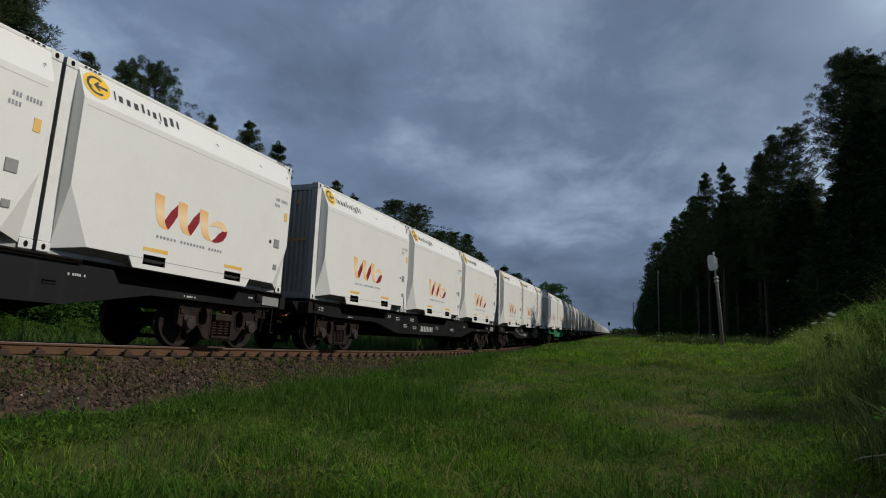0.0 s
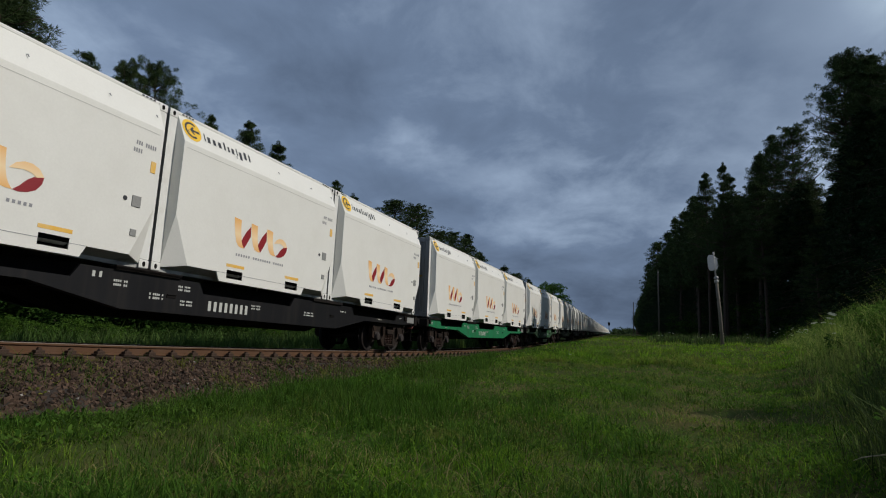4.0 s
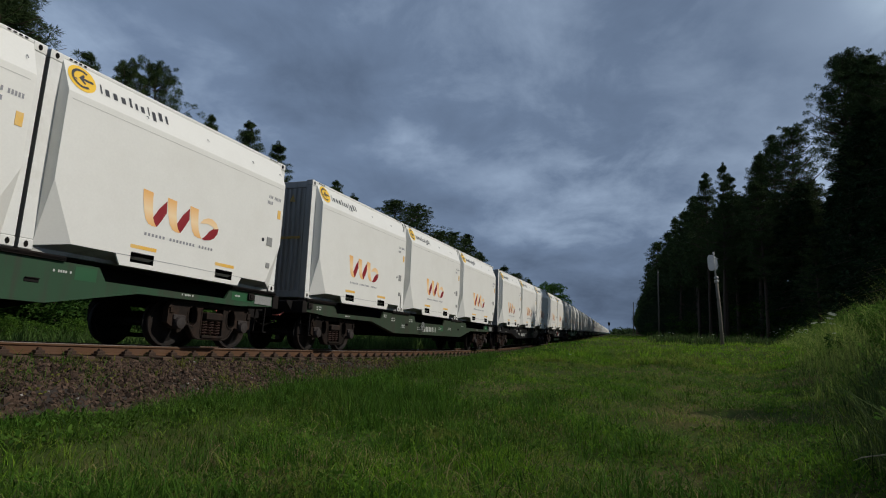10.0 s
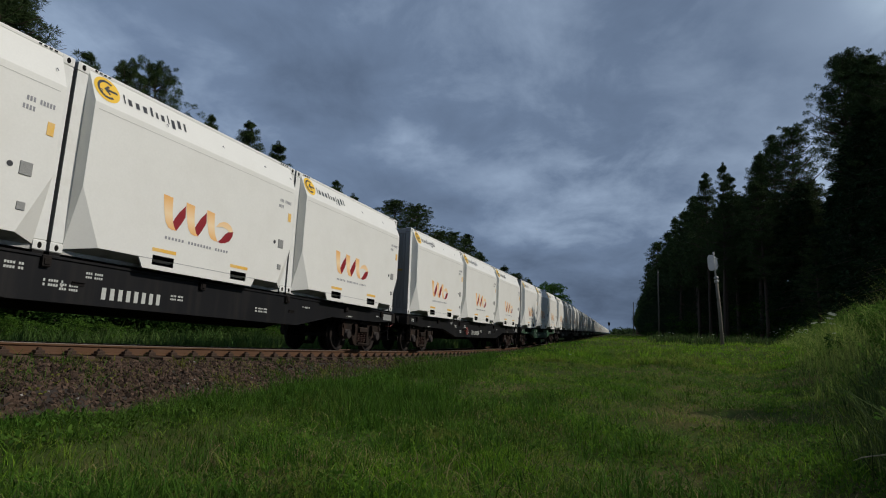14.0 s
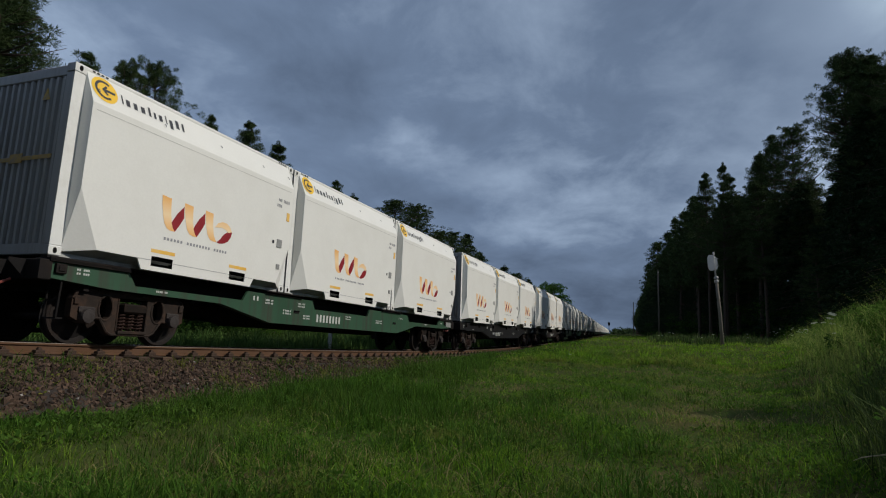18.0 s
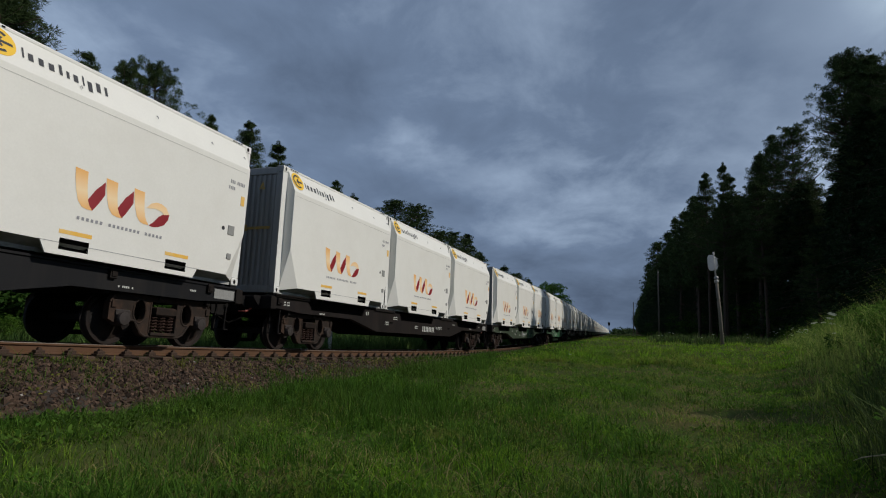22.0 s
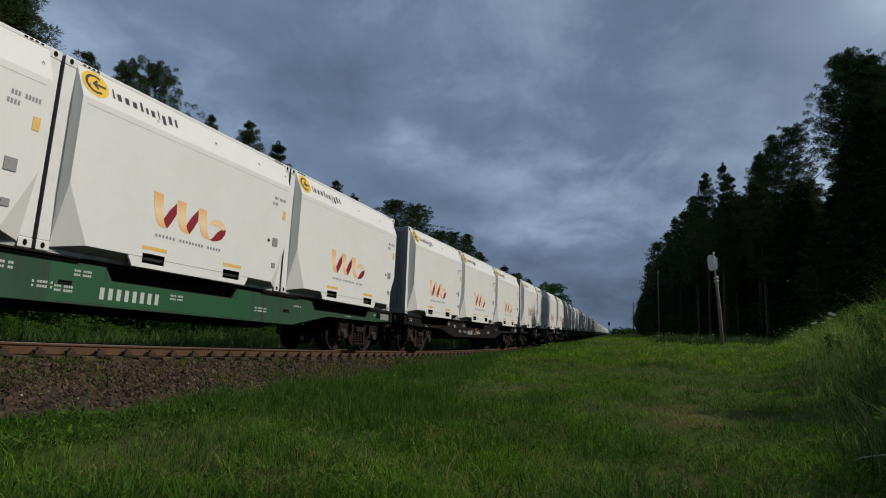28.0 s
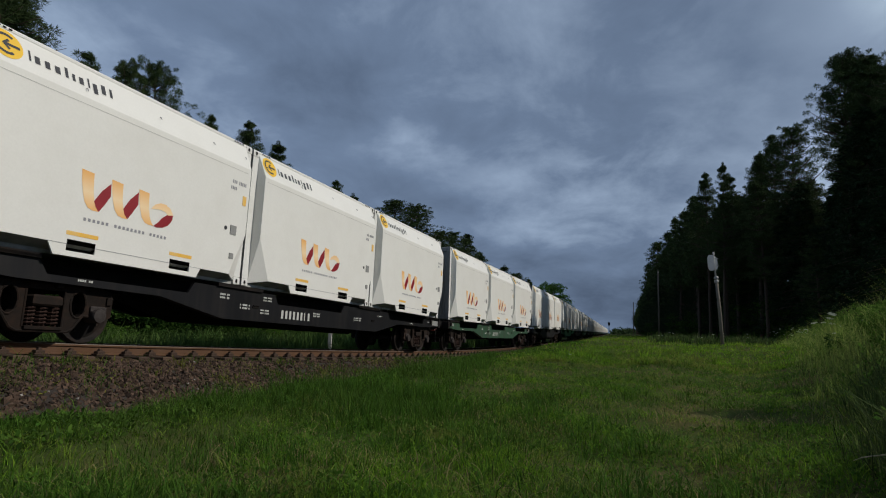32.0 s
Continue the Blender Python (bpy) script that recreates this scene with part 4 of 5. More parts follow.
def lettering(k):
    """Rows of bars for the large number and the small inscriptions of one wagon."""
    rng = random.Random(40 + k)
    b = Build()
    x = NUMBER_AT.get(k, -1.5)
    for i in range(8):
        wide = 0.085 if rng.random() < 0.85 else 0.035
        b.poly((x, -1.2535, 0.73), (x + wide, -1.2535, 0.73), (x + wide, -1.2535, 0.93), (x, -1.2535, 0.93))
        x += 0.165
    n = NUMBER_AT.get(k, -1.5)
    spots = [(-4.3, 1.12, 3, 1, 0.055, 0.10), (-3.7, 1.10, 7, 2, 0.032, 0.040), (-3.0, 0.90, 8, 2, 0.032, 0.040), (-2.35, 1.14, 9, 2, 0.030, 0.036), (n - 0.75, 0.86, 9, 2, 0.030, 0.036),
             (n + 1.45, 0.92, 10, 2, 0.026, 0.034), (2.05, 0.92, 11, 2, 0.030, 0.036), (3.75, 1.08, 8, 1, 0.030, 0.040), (-8.7, 1.17, 6, 2, 0.030, 0.034), (-7.1, 0.985, 7, 1, 0.030, 0.036), (6.2, 0.985, 8, 1, 0.030, 0.036), (7.85, 1.13, 5, 1, 0.030, 0.036)]
    for x, z, cols, rows, w, h in spots:
        if rng.random() < 0.95 and not (n - 0.1 < x < n + 1.3):
            text_block(b, x + rng.uniform(-0.12, 0.12), z + rng.uniform(-0.03, 0.03), cols, rows, w, h, 0.010)
    return b.mesh("lettering_mark", CHALK)


SILLS = {}


def sill_mesh(WM, color, kind, back):
    if (color, kind, back) not in SILLS:
        b = WM["sill_" + kind]
        SILLS[(color, kind, back)] = (mirrored(b) if back else b).mesh("side_sill", PAINTS[color])
    return SILLS[(color, kind, back)]


FLAT = (3, 4, 6)
HAND_WHEEL = {2: (-1.17, "grey"), 4: (-2.2, "red"), 8: (-0.83, "grey"), 10: (-0.45, "red")}
GREEN_PATCHES = {1: ((1.71, 2.71, 0.66, 1.24), (4.03, 4.42, 1.02, 1.24), (7.70, 8.40, 1.06, 1.24)), 2: ((1.05, 1.36, 0.80, 1.03), (7.70, 8.40, 1.06, 1.24)),
                 8: ((1.52, 2.19, 0.72, 1.16), (2.89, 3.40, 0.68, 0.90)), 9: ((-2.77, -1.82, 0.645, 1.25), (-1.82, 1.52, 0.645, 1.045), (1.52, 2.03, 0.645, 1.25))}


def make_wagon(WM, color, k, rich):
    w = thing("flat_wagon", f"{color} painted steel container flat wagon on two bogies", "freight wagon", "wagons of the train")
    kind = "flat" if k in FLAT else "notched"
    s = part("side_sill", sill_mesh(WM, color, kind, False), w, f"{color} side sill with white lettering bars")
    part("side_sill", sill_mesh(WM, color, kind, True), w)
    part("deck", WM["deck"], w, "dark steel underframe")
    if rich:
        tagged(part("lettering_mark", lettering(k), s, "white painted bars"), kind="stuff")
        for x0, x1, z0, z1 in GREEN_PATCHES.get(k, ()):
            b = Build()
            b.box(x0, x1, -1.2525, -1.2505, z0, z1)
            part("paint_patch", b.mesh("paint_patch", PATCH), s, "fresh green paint patch")
        if k in HAND_WHEEL:
            x, tone = HAND_WHEEL[k]
            part("brake_wheel", WM["brake_wheel_" + tone], w, f"faded {tone} six-spoked brake hand wheel").matrix_basis = Matrix.Translation((x, 0, 0))
        if k == 10:
            b = Build()
            for i in range(12):
                b.poly(*[(-0.35 + i * 0.08 + a, -1.2535, 0.78 + c) for a, c in ((0, 0), (0.05, 0), (0.05, 0.11), (0, 0.11))])
            tagged(part("owner_mark", b.mesh("owner_mark", CHALK), s, "row of white painted bars"), kind="stuff")
        for x in (-2.5, 3.35):
            part("rope_hook", WM["rope_hook"], w).matrix_basis = Matrix.Translation((x, 0, 0))
        for x in ((-8.3, -6.0, -3.1, 0.2, 3.1, 6.0, 8.3) if kind == "flat" else ()):
            part("stake_pocket", WM["stake_pocket"], w).matrix_basis = Matrix.Translation((x, 0, 0))
        for x in ((-8.95, 8.3) if kind == "notched" else ()):
            part("lashing_bracket", WM["lashing_bracket"], w).matrix_basis = Matrix.Translation((x, 0, 0))
    for x, r in ((-9.2, 0), (9.2, math.pi)):
        m = Matrix.Translation((x, 0, 0)) @ Matrix.Rotation(r, 4, "Z")
        part("end_beam", WM["end_beam"], w).matrix_basis = m
        part("coupler", WM["coupler"], w).matrix_basis = m
        if rich:
            part("brake_hose", WM["brake_hose"], w).matrix_basis = m
            part("release_handle", WM["release_handle"], w, "red release handle").matrix_basis = m
            for y in (-0.95, -0.5, 0.5):
                part("gusset", WM["gusset"], w).matrix_basis = m @ Matrix.Translation((0, y, 0))
            part("step", WM["step"], w).matrix_basis = Matrix.Translation((x * 0.965, 0, 0))
    if rich:
        for x in ((-8.4, -3.07, 3.07, 8.4) if kind == "notched" else ()):
            part("support_ledge", WM["support_ledge"], w).matrix_basis = Matrix.Translation((x, 0, 0))
        for c in (-6.13, 0, 6.13):
            for sx in (-1, 1):
                for y in (-1.13, 1.13):
                    part("twist_lock", WM["twist_lock"], w).matrix_basis = Matrix.Translation((c + sx * 2.929, y, 0))
        part("brake_cylinder", WM["brake_cylinder"], w).matrix_basis = Matrix.Translation((0.8, 0.3, 0))
        part("plate_holder", WM["plate_holder"], w, "white document plate").matrix_basis = Matrix.Translation((8.75, 0, 0.02))
    wheels = []
    for x in (-7.36, 7.36):
        g = part("bogie", WM["bolster"], w, "rusty brown two-axle bogie")
        g.matrix_basis = Matrix.Translation((x, 0, 0))
        part("side_frame", WM["side_frame"], g)
        part("side_frame", WM["side_frame_back"], g)
        if rich:
            for sx in (-0.19, 0.0, 0.19):
                part("spring", WM["spring"], g, "coil spring").matrix_basis = Matrix.Translation((sx, 0, 0))
        for a in (-0.925, 0.925):
            k = part("wheelset", WM["wheelset"], g, "steel wheelset")
            k.matrix_basis = Matrix.Translation((a, 0, RW))
            if rich:
                part("axle_box", WM["axle_box"], g).matrix_basis = Matrix.Translation((a, 0, 0))
                wheels.append((k, a))
    return w, wheels


FIRST, NEAR_LAST, LAST = -4, 12, 38
COLORS = {-4: "black", -3: "black", -2: "black", -1: "black", 0: "bright green", 1: "moss green", 2: "olive", 3: "black", 4: "black", 5: "dull green",
          6: "black", 7: "brown", 8: "olive", 9: "dull green", 10: "brown", 11: "black", 12: "dull green"}
TRAIN, WHEELS = [], []


def make_train():
    CM, WM = container_meshes(), wagon_meshes()
    rich_c = plain_c = None
    for k in range(FIRST, LAST + 1):
        rich = k <= NEAR_LAST
        color = COLORS.get(k) or ["black", "dull green", "brown", "black", "deep green"][k % 5]
        w, wheels = make_wagon(WM, color, k, rich)
        TRAIN.append((w, k, Matrix.Identity(4)))
        WHEELS.extend(wheels)
        for off in (-6.13, 0.0, 6.13):
            m = Matrix.Translation((off, 0, BASE_H))
            if rich:
                c = copy_thing(rich_c, Matrix.Identity(4)) if rich_c else make_container(CM, True)
                rich_c = rich_c or c
            else:
                c = copy_thing(plain_c, Matrix.Identity(4)) if plain_c else make_container(CM, False)
                plain_c = plain_c or c
            TRAIN.append((c, k, m))


make_train()
# ---- plants ----
def patches(x, y, size, seed):
    """Smooth random values from 0 to 1 over the plan."""
    g = np.random.default_rng(seed).random((97, 97))
    u, v = np.asarray(x) / size + 500, np.asarray(y) / size + 500
    i, j = np.floor(u).astype(int), np.floor(v).astype(int)
    a, b = u - i, v - j
    a, b = a * a * (3 - 2 * a), b * b * (3 - 2 * b)
    q = lambda k, l: g[(i + k) % 97, (j + l) % 97]
    return (q(0, 0) * (1 - a) + q(1, 0) * a) * (1 - b) + (q(0, 1) * (1 - a) + q(1, 1) * a) * b


def tufts(name, mat, count, place, height, width, lean, seed, label, category, rough=0.8, thin=0.0, over=None, grow=False, clump=1, girth=0.05):
    """Blades of grass: place(rng, n) gives x and y; heights and cover change from patch to patch, and with clump blades stand in tufts that open outwards."""
    rng = np.random.default_rng(seed)
    x, y = place(rng, count // clump)
    stem_h = np.repeat(rng.uniform(0.55, 1.25, len(x)), clump)
    jx, jy = rng.normal(0, girth, (2, len(x) * clump))
    if clump > 1:
        x, y = np.repeat(x, clump) + jx, np.repeat(y, clump) + jy
    m = 0.55 * patches(x, y, 1.1, seed) + 0.45 * patches(x, y, 0.33, seed + 50)
    keep = m + 0.5 * rng.random(len(x)) > thin
    x, y, m, jx, jy, stem_h = x[keep], y[keep], m[keep], jx[keep], jy[keep], stem_h[keep]
    n = len(x)
    z = (ground_z(x, y) if over is None else over(x, y)) - 0.015
    hgt = height[0] + (height[1] - height[0]) * rng.random(n) ** 1.8
    hgt = hgt * (1 - rough + 2 * rough * m)
    if grow:
        s, lat = beside(x, y)
        hgt = hgt * (0.22 + 0.95 * ease(lat - bank_edge(s), -0.4, 1.5))
    wid = width * (0.5 + rng.random(n)) * (1 + 0.045 * np.maximum(np.hypot(x, y) - 5, 0))
    a = rng.uniform(0, 2 * math.pi, n)
    if clump > 1:
        a, hgt = np.arctan2(jy, jx) + rng.normal(0, 0.7, n), hgt * stem_h
    ln = hgt * lean * rng.uniform(0.1, 1.6, n)
    dx, dy = np.cos(a), np.sin(a)
    f = a + math.pi / 2 + rng.normal(0, 0.6, n)
    wx, wy = np.cos(f) * wid / 2, np.sin(f) * wid / 2
    p = lambda u, k: np.stack([x + dx * ln * u * u + k * wx, y + dy * ln * u * u + k * wy, z + hgt * (u - 0.28 * lean * u * u)], 1)
    v = np.stack([p(0, -1), p(0, 1), p(0.55, -0.8), p(0.55, 0.8), p(1, 0)], 1).reshape(-1, 3)
    t = np.array([(0, 1, 3), (0, 3, 2), (2, 3, 4)])[None] + 5 * np.arange(n)[:, None, None]
    ob = new(name, array_mesh(name, v, t.reshape(-1, 3), mat))
    return tagged(ob, label, category, kind="stuff")


def herbs(name, mat, count, place, reach, leaf, seed, label, category, rise=0.0, over=ground_z, bare=0.62):
    """Low leafy herbs: small rosettes of pointed leaves."""
    rng = np.random.default_rng(seed)
    x, y = place(rng, count)
    m = patches(x, y, 0.9, seed)
    k = m + 0.35 * rng.random(len(x)) > bare
    x, y = x[k], y[k]
    c = np.stack([x, y, over(x, y) + 0.3 * reach + rise * rng.random(len(x))], 1)
    v, t = leaf_cloud(rng, c, np.full(len(x), reach), 9, leaf, 0.1, 0.5, 0.6)
    return tagged(new(name, array_mesh(name, v, t, mat)), label, category, kind="stuff")


def wedge(r0, r1, power, a0, a1, keep):
    """Places in a sector round the camera, thinning with distance."""
    def place(rng, n):
        r = r0 + (r1 - r0) * rng.random(n) ** power
        a = np.radians(rng.uniform(a0, a1, n))
        x, y = r * np.sin(a), r * np.cos(a)
        s, lat = beside(x, y)
        k = keep(s, lat, rng.random(n))
        return x[k], y[k]
    return place


def strip(s0, s1, l0, l1):
    def place(rng, n):
        s, lat = rng.uniform(s0, s1, n), rng.uniform(l0, l1, n)
        h = np.interp(s, ALONG, HEAD)
        return np.interp(s, ALONG, LX) + lat * np.cos(h), np.interp(s, ALONG, LY) - lat * np.sin(h)
    return place


def bank_edge(s):
    """How far from the line the tall growth begins."""
    return np.interp(s, [-30, 0, 6, 12, 19, 43], [11.5, 11.5, 11.85, 12.6, 13.8, 17.0])


def shoulder(x, y):
    s, lat = beside(x, y)
    return np.maximum(ground_z(x, y), np.interp(s, ALONG, LZ) + np.interp(lat, [0.95, 1.85, 2.6, 3.6], [-0.255, -0.30, -0.60, -1.12]))


def leaf_cloud(rng, centres, sizes, per, leaf, droop=0.0, wide=0.4, upward=0.3, flat=0.7):
    """Small pointed leaves round each centre, as arrays of vertices and triangles."""
    n = len(centres) * per
    c = np.repeat(centres, per, 0)
    r = np.repeat(sizes, per)[:, None]
    d = rng.normal(size=(n, 3))
    d[:, 2] = d[:, 2] * 0.8 + upward
    d /= np.linalg.norm(d, axis=1, keepdims=True)
    p = c + d * r * rng.uniform(0.15, 1.0, (n, 1)) * np.array([1, 1, flat])
    a = d + rng.normal(0, 0.5, (n, 3))
    a[:, 2] -= droop
    a /= np.linalg.norm(a, axis=1, keepdims=True)
    b = np.cross(a, rng.normal(size=(n, 3)))
    b /= np.linalg.norm(b, axis=1, keepdims=True)
    k = leaf * rng.uniform(0.6, 1.3, (n, 1))
    v = np.stack([p, p + a * k * 0.5 + b * k * wide * 0.5, p + a * k, p + a * k * 0.5 - b * k * wide * 0.5], 1).reshape(-1, 3)
    t = np.array([(0, 1, 2), (0, 2, 3)])[None] + 4 * np.arange(n)[:, None, None]
    return v, t.reshape(-1, 3)



def meadow(s, lat, u):
    return (lat > verge_from(s) + 0.4 + 0.9 * patches(s, lat, 1.6, 4) + 0.3 * u) & (lat < bank_edge(s) + 1.0)


def bank(s, lat, u):
    e = bank_edge(s)
    return (lat > e - 0.5 + 1.4 * u * patches(s, lat, 1.2, 9)) & (lat < e + 6) & (s < 58)


def verge_from(s):
    """How far from the line the growth at the foot of the ballast begins."""
    return np.interp(s, [0, 4, 8, 13, 20, 30], [6.7, 6.3, 5.7, 4.9, 3.6, 2.8])


def verge(s0, s1, wide=1.9):
    """A wavering band at the foot of the ballast."""
    def place(rng, n):
        s = rng.uniform(s0, s1, n)
        lat = verge_from(s) + wide * np.interp(s, [9, 16], [1.0, 0.45]) * rng.random(n) ** 1.5 + 0.7 * patches(s, np.zeros(n), 1.3, 33) - 0.35
        h = np.interp(s, ALONG, HEAD)
        return np.interp(s, ALONG, LX) + lat * np.cos(h), np.interp(s, ALONG, LY) - lat * np.sin(h)
    return place


tufts("meadow_grass", GRASS, 290000, wedge(2.6, 16, 1.15, -41, 41, meadow), (0.020, 0.095), 0.0044, 1.0, 1, "short uneven green meadow grass with dry patches", "grass", 0.85, 0.27, clump=10, girth=0.045)
tufts("surrounding_grass", GRASS, 40000, wedge(0.5, 12, 0.6, 41, 319, meadow), (0.03, 0.13), 0.008, 0.8, 12, "short uneven green meadow grass", "grass", 0.8, 0.3)
tufts("dry_grass", DRY, 52000, wedge(2.8, 16, 1.1, -41, 41, meadow), (0.03, 0.13), 0.0034, 1.1, 6, "dry straw-coloured grass stalks in the meadow", "grass", 0.6, 0.54, clump=6, girth=0.05)
tufts("far_meadow_grass", GRASS, 130000, wedge(13, 80, 1.6, -20, 41, meadow), (0.05, 0.16), 0.012, 0.7, 2, "green meadow grass along the line", "grass", 0.7, 0.08)
tufts("lush_clumps", LUSH, 110000, wedge(2.7, 18, 1.1, -41, 41, meadow), (0.05, 0.17), 0.0055, 0.8, 17, "denser darker grass clumps in the meadow", "grass", 0.8, 0.84, clump=26, girth=0.06)
herbs("verge_herbs", LUSH, 5000, strip(0, 26, 4.2, 7.0), 0.07, 0.045, 23, "broad-leaved herbs among the verge grass", "herbs")
herbs("meadow_herbs", HERB, 15000, wedge(2.7, 22, 1.0, -41, 41, meadow), 0.045, 0.028, 21, "low broad-leaved herbs in the meadow grass", "herbs")
tufts("verge_grass", LUSH, 150000, verge(4.2, 32, 2.1), (0.06, 0.26), 0.0050, 0.42, 3, "taller lush grass clumps at the foot of the ballast", "grass", 0.7, 0.50, clump=30, girth=0.09)
tufts("near_verge_grass", LUSH, 60000, verge(0.0, 6.5, 3.2), (0.03, 0.15), 0.0048, 0.6, 53, "short lush grass where the meadow falls to the ballast", "grass", 0.8, 0.34, clump=16, girth=0.07)
tufts("near_verge_meadow", GRASS, 40000, verge(0.0, 7.0, 3.4), (0.02, 0.10), 0.0045, 0.9, 54, "short green grass where the meadow falls to the ballast", "grass", 0.8, 0.30, clump=10, girth=0.05)
tufts("ballast_weeds", WEED, 30000, strip(0, 34, 1.3, 4.4), (0.05, 0.17), 0.007, 0.8, 7, "sparse yellowish weeds on the ballast shoulder", "weeds", 0.8, 0.72, shoulder, clump=24, girth=0.09)
herbs("ballast_cushions", WEED, 2600, strip(0, 30, 1.3, 5.2), 0.085, 0.05, 47, "yellowish weed cushions on the ballast shoulder", "weeds", 0.0, shoulder, 0.92)
tufts("ballast_grass", LUSH, 24000, strip(0, 30, 1.15, 4.2), (0.06, 0.26), 0.006, 0.6, 27, "small green grass tufts growing through the ballast", "weeds", 0.8, 0.70, shoulder, clump=30, girth=0.08)
tufts("bank_grass", REED, 105000, wedge(3.0, 38, 1.2, 14, 46, bank), (0.25, 1.25), 0.006, 0.5, 4, "tall seeding grass on the bank", "grass", 0.5, 0.2, None, True)
herbs("bank_herbs", HERB, 5000, wedge(3.6, 34, 1.1, 14, 46, bank), 0.10, 0.034, 29, "leafy weeds among the tall grass of the bank", "herbs", 0.55)
tufts("bank_seed_heads", REED, 2200, wedge(6, 28, 1.0, 22, 46, bank), (0.75, 1.35), 0.010, 0.14, 37, "upright seeding grass stems on the bank", "grass", 0.3, 0.3, None, True)
tufts("bank_foot_growth", BANKGREEN, 20000, wedge(2.7, 8, 1.0, 35, 52, bank), (0.15, 0.60), 0.007, 0.7, 34, "dense dark green growth at the foot of the bank", "grass", 0.5, 0.45, clump=18, girth=0.08)
tufts("meadow_end_growth", BANKGREEN, 9000, wedge(31, 46, 1.0, 19.5, 29, lambda s, lat, u: lat > 7.5), (0.06, 0.42), 0.016, 0.4, 44, "rank dark growth where the meadow ends at the wood", "grass", 0.9, 0.62, clump=10, girth=0.16)
tufts("surrounding_bank_grass", REED, 9000, wedge(2.0, 16, 0.7, 46, 170, bank), (0.35, 1.0), 0.010, 0.4, 14, "tall seeding grass on the bank", "grass", 0.45, 0.2, None, True)
tufts("dead_stalks", BARK, 90, strip(8.5, 12.5, -4.6, -3.7), (0.45, 0.85), 0.022, 0.15, 41, "dark dead weed stalks beyond the track", "weeds", 0.3)
tufts("lineside_grass", LINESIDE, 120000, strip(3, 80, -16, -2.9), (0.30, 1.05), 0.018, 0.4, 5, "tall green grass beyond the track", "grass", 0.6, 0.1)



def pine_meshes(seed, height, crown_from, spread, mat, spruce=False, per=150, leaf=0.24, wide=0.085):
    """Trunk, limbs and needles of one conifer."""
    rng = np.random.default_rng(seed)
    trunk = Build()
    bend = rng.normal(0, 0.004, 2)
    spine = lambda z: Vector((bend[0] * z * z / height * 4, bend[1] * z * z / height * 4, z))
    zs = np.linspace(-0.3, height * 0.97, 11)
    trunk.tube([spine(z) for z in zs], [max(0.012, (0.0105 * height) * (1 - max(z, 0) / height) ** 0.75 + 0.01) for z in zs], 9)
    limbs, centres, sizes = trunk, [], []
    levels = 26 if spruce else 23
    for i in range(levels):
        u = (i + rng.random()) / levels
        z = height * (crown_from + (0.98 - crown_from) * u)
        if spruce:
            shape = (1 - u) ** 0.8 + 0.08
        elif seed % 2:
            shape = ((1 - u) ** 0.75 * (0.5 + 0.5 * min(1.0, 3.5 * u))) * rng.uniform(0.7, 1.15) + 0.07
        else:
            shape = math.sin(math.pi * min(0.24 + 0.70 * u, 1)) ** 0.8 * rng.uniform(0.6, 1.15) + 0.07
        reach, first = spread * shape, rng.uniform(0, 2 * math.pi)
        for j in range(5):
            a = first + j * 1.257 + rng.normal(0, 0.3)
            rise = -0.25 if spruce else rng.uniform(0.0, 0.4) + 0.45 * u
            r = reach * rng.uniform(0.6, 1.1)
            p = spine(z)
            q = p + Vector((math.cos(a) * r * 0.55, math.sin(a) * r * 0.55, r * rise * 0.35))
            e = p + Vector((math.cos(a) * r, math.sin(a) * r, r * rise))
            if r > 0.5:
                limbs.tube([p, q, e], [0.02 + 0.016 * r, 0.012 + 0.010 * r, 0.008], 5)
            for f in np.linspace(0.42 if not spruce else 0.2, 1.04, 4):
                c = p.lerp(e, f)
                side = rng.normal(0, 0.12 * r + 0.07, 3)
                centres.append((c.x + side[0], c.y + side[1], c.z + 0.5 * side[2] + (0 if spruce else 0.10)))
                sizes.append(rng.uniform(0.24, 0.50) * (0.50 + 0.62 * (1 - u)) * spread / 2.6 * (1.0 if spruce else 1.12 - 0.3 * f))
    for i in range(6):
        c = spine(height * (0.94 + 0.012 * i))
        centres.append(tuple(c))
        sizes.append(0.30 - 0.04 * i)
    if not spruce:
        for i in range(7):
            z = height * rng.uniform(0.25, crown_from)
            a, r = rng.uniform(0, 2 * math.pi), rng.uniform(0.3, 1.2)
            p = spine(z)
            limbs.tube([p, p + Vector((math.cos(a) * r, math.sin(a) * r, -0.1 * r))], [0.025, 0.006], 4)
    v, t = leaf_cloud(rng, np.array(centres), np.array(sizes), per, leaf, 0.1 if not spruce else 0.5, wide, 0.45, 0.5)
    return trunk.mesh("trunk", BARK, True), array_mesh("crown", v, t, mat)


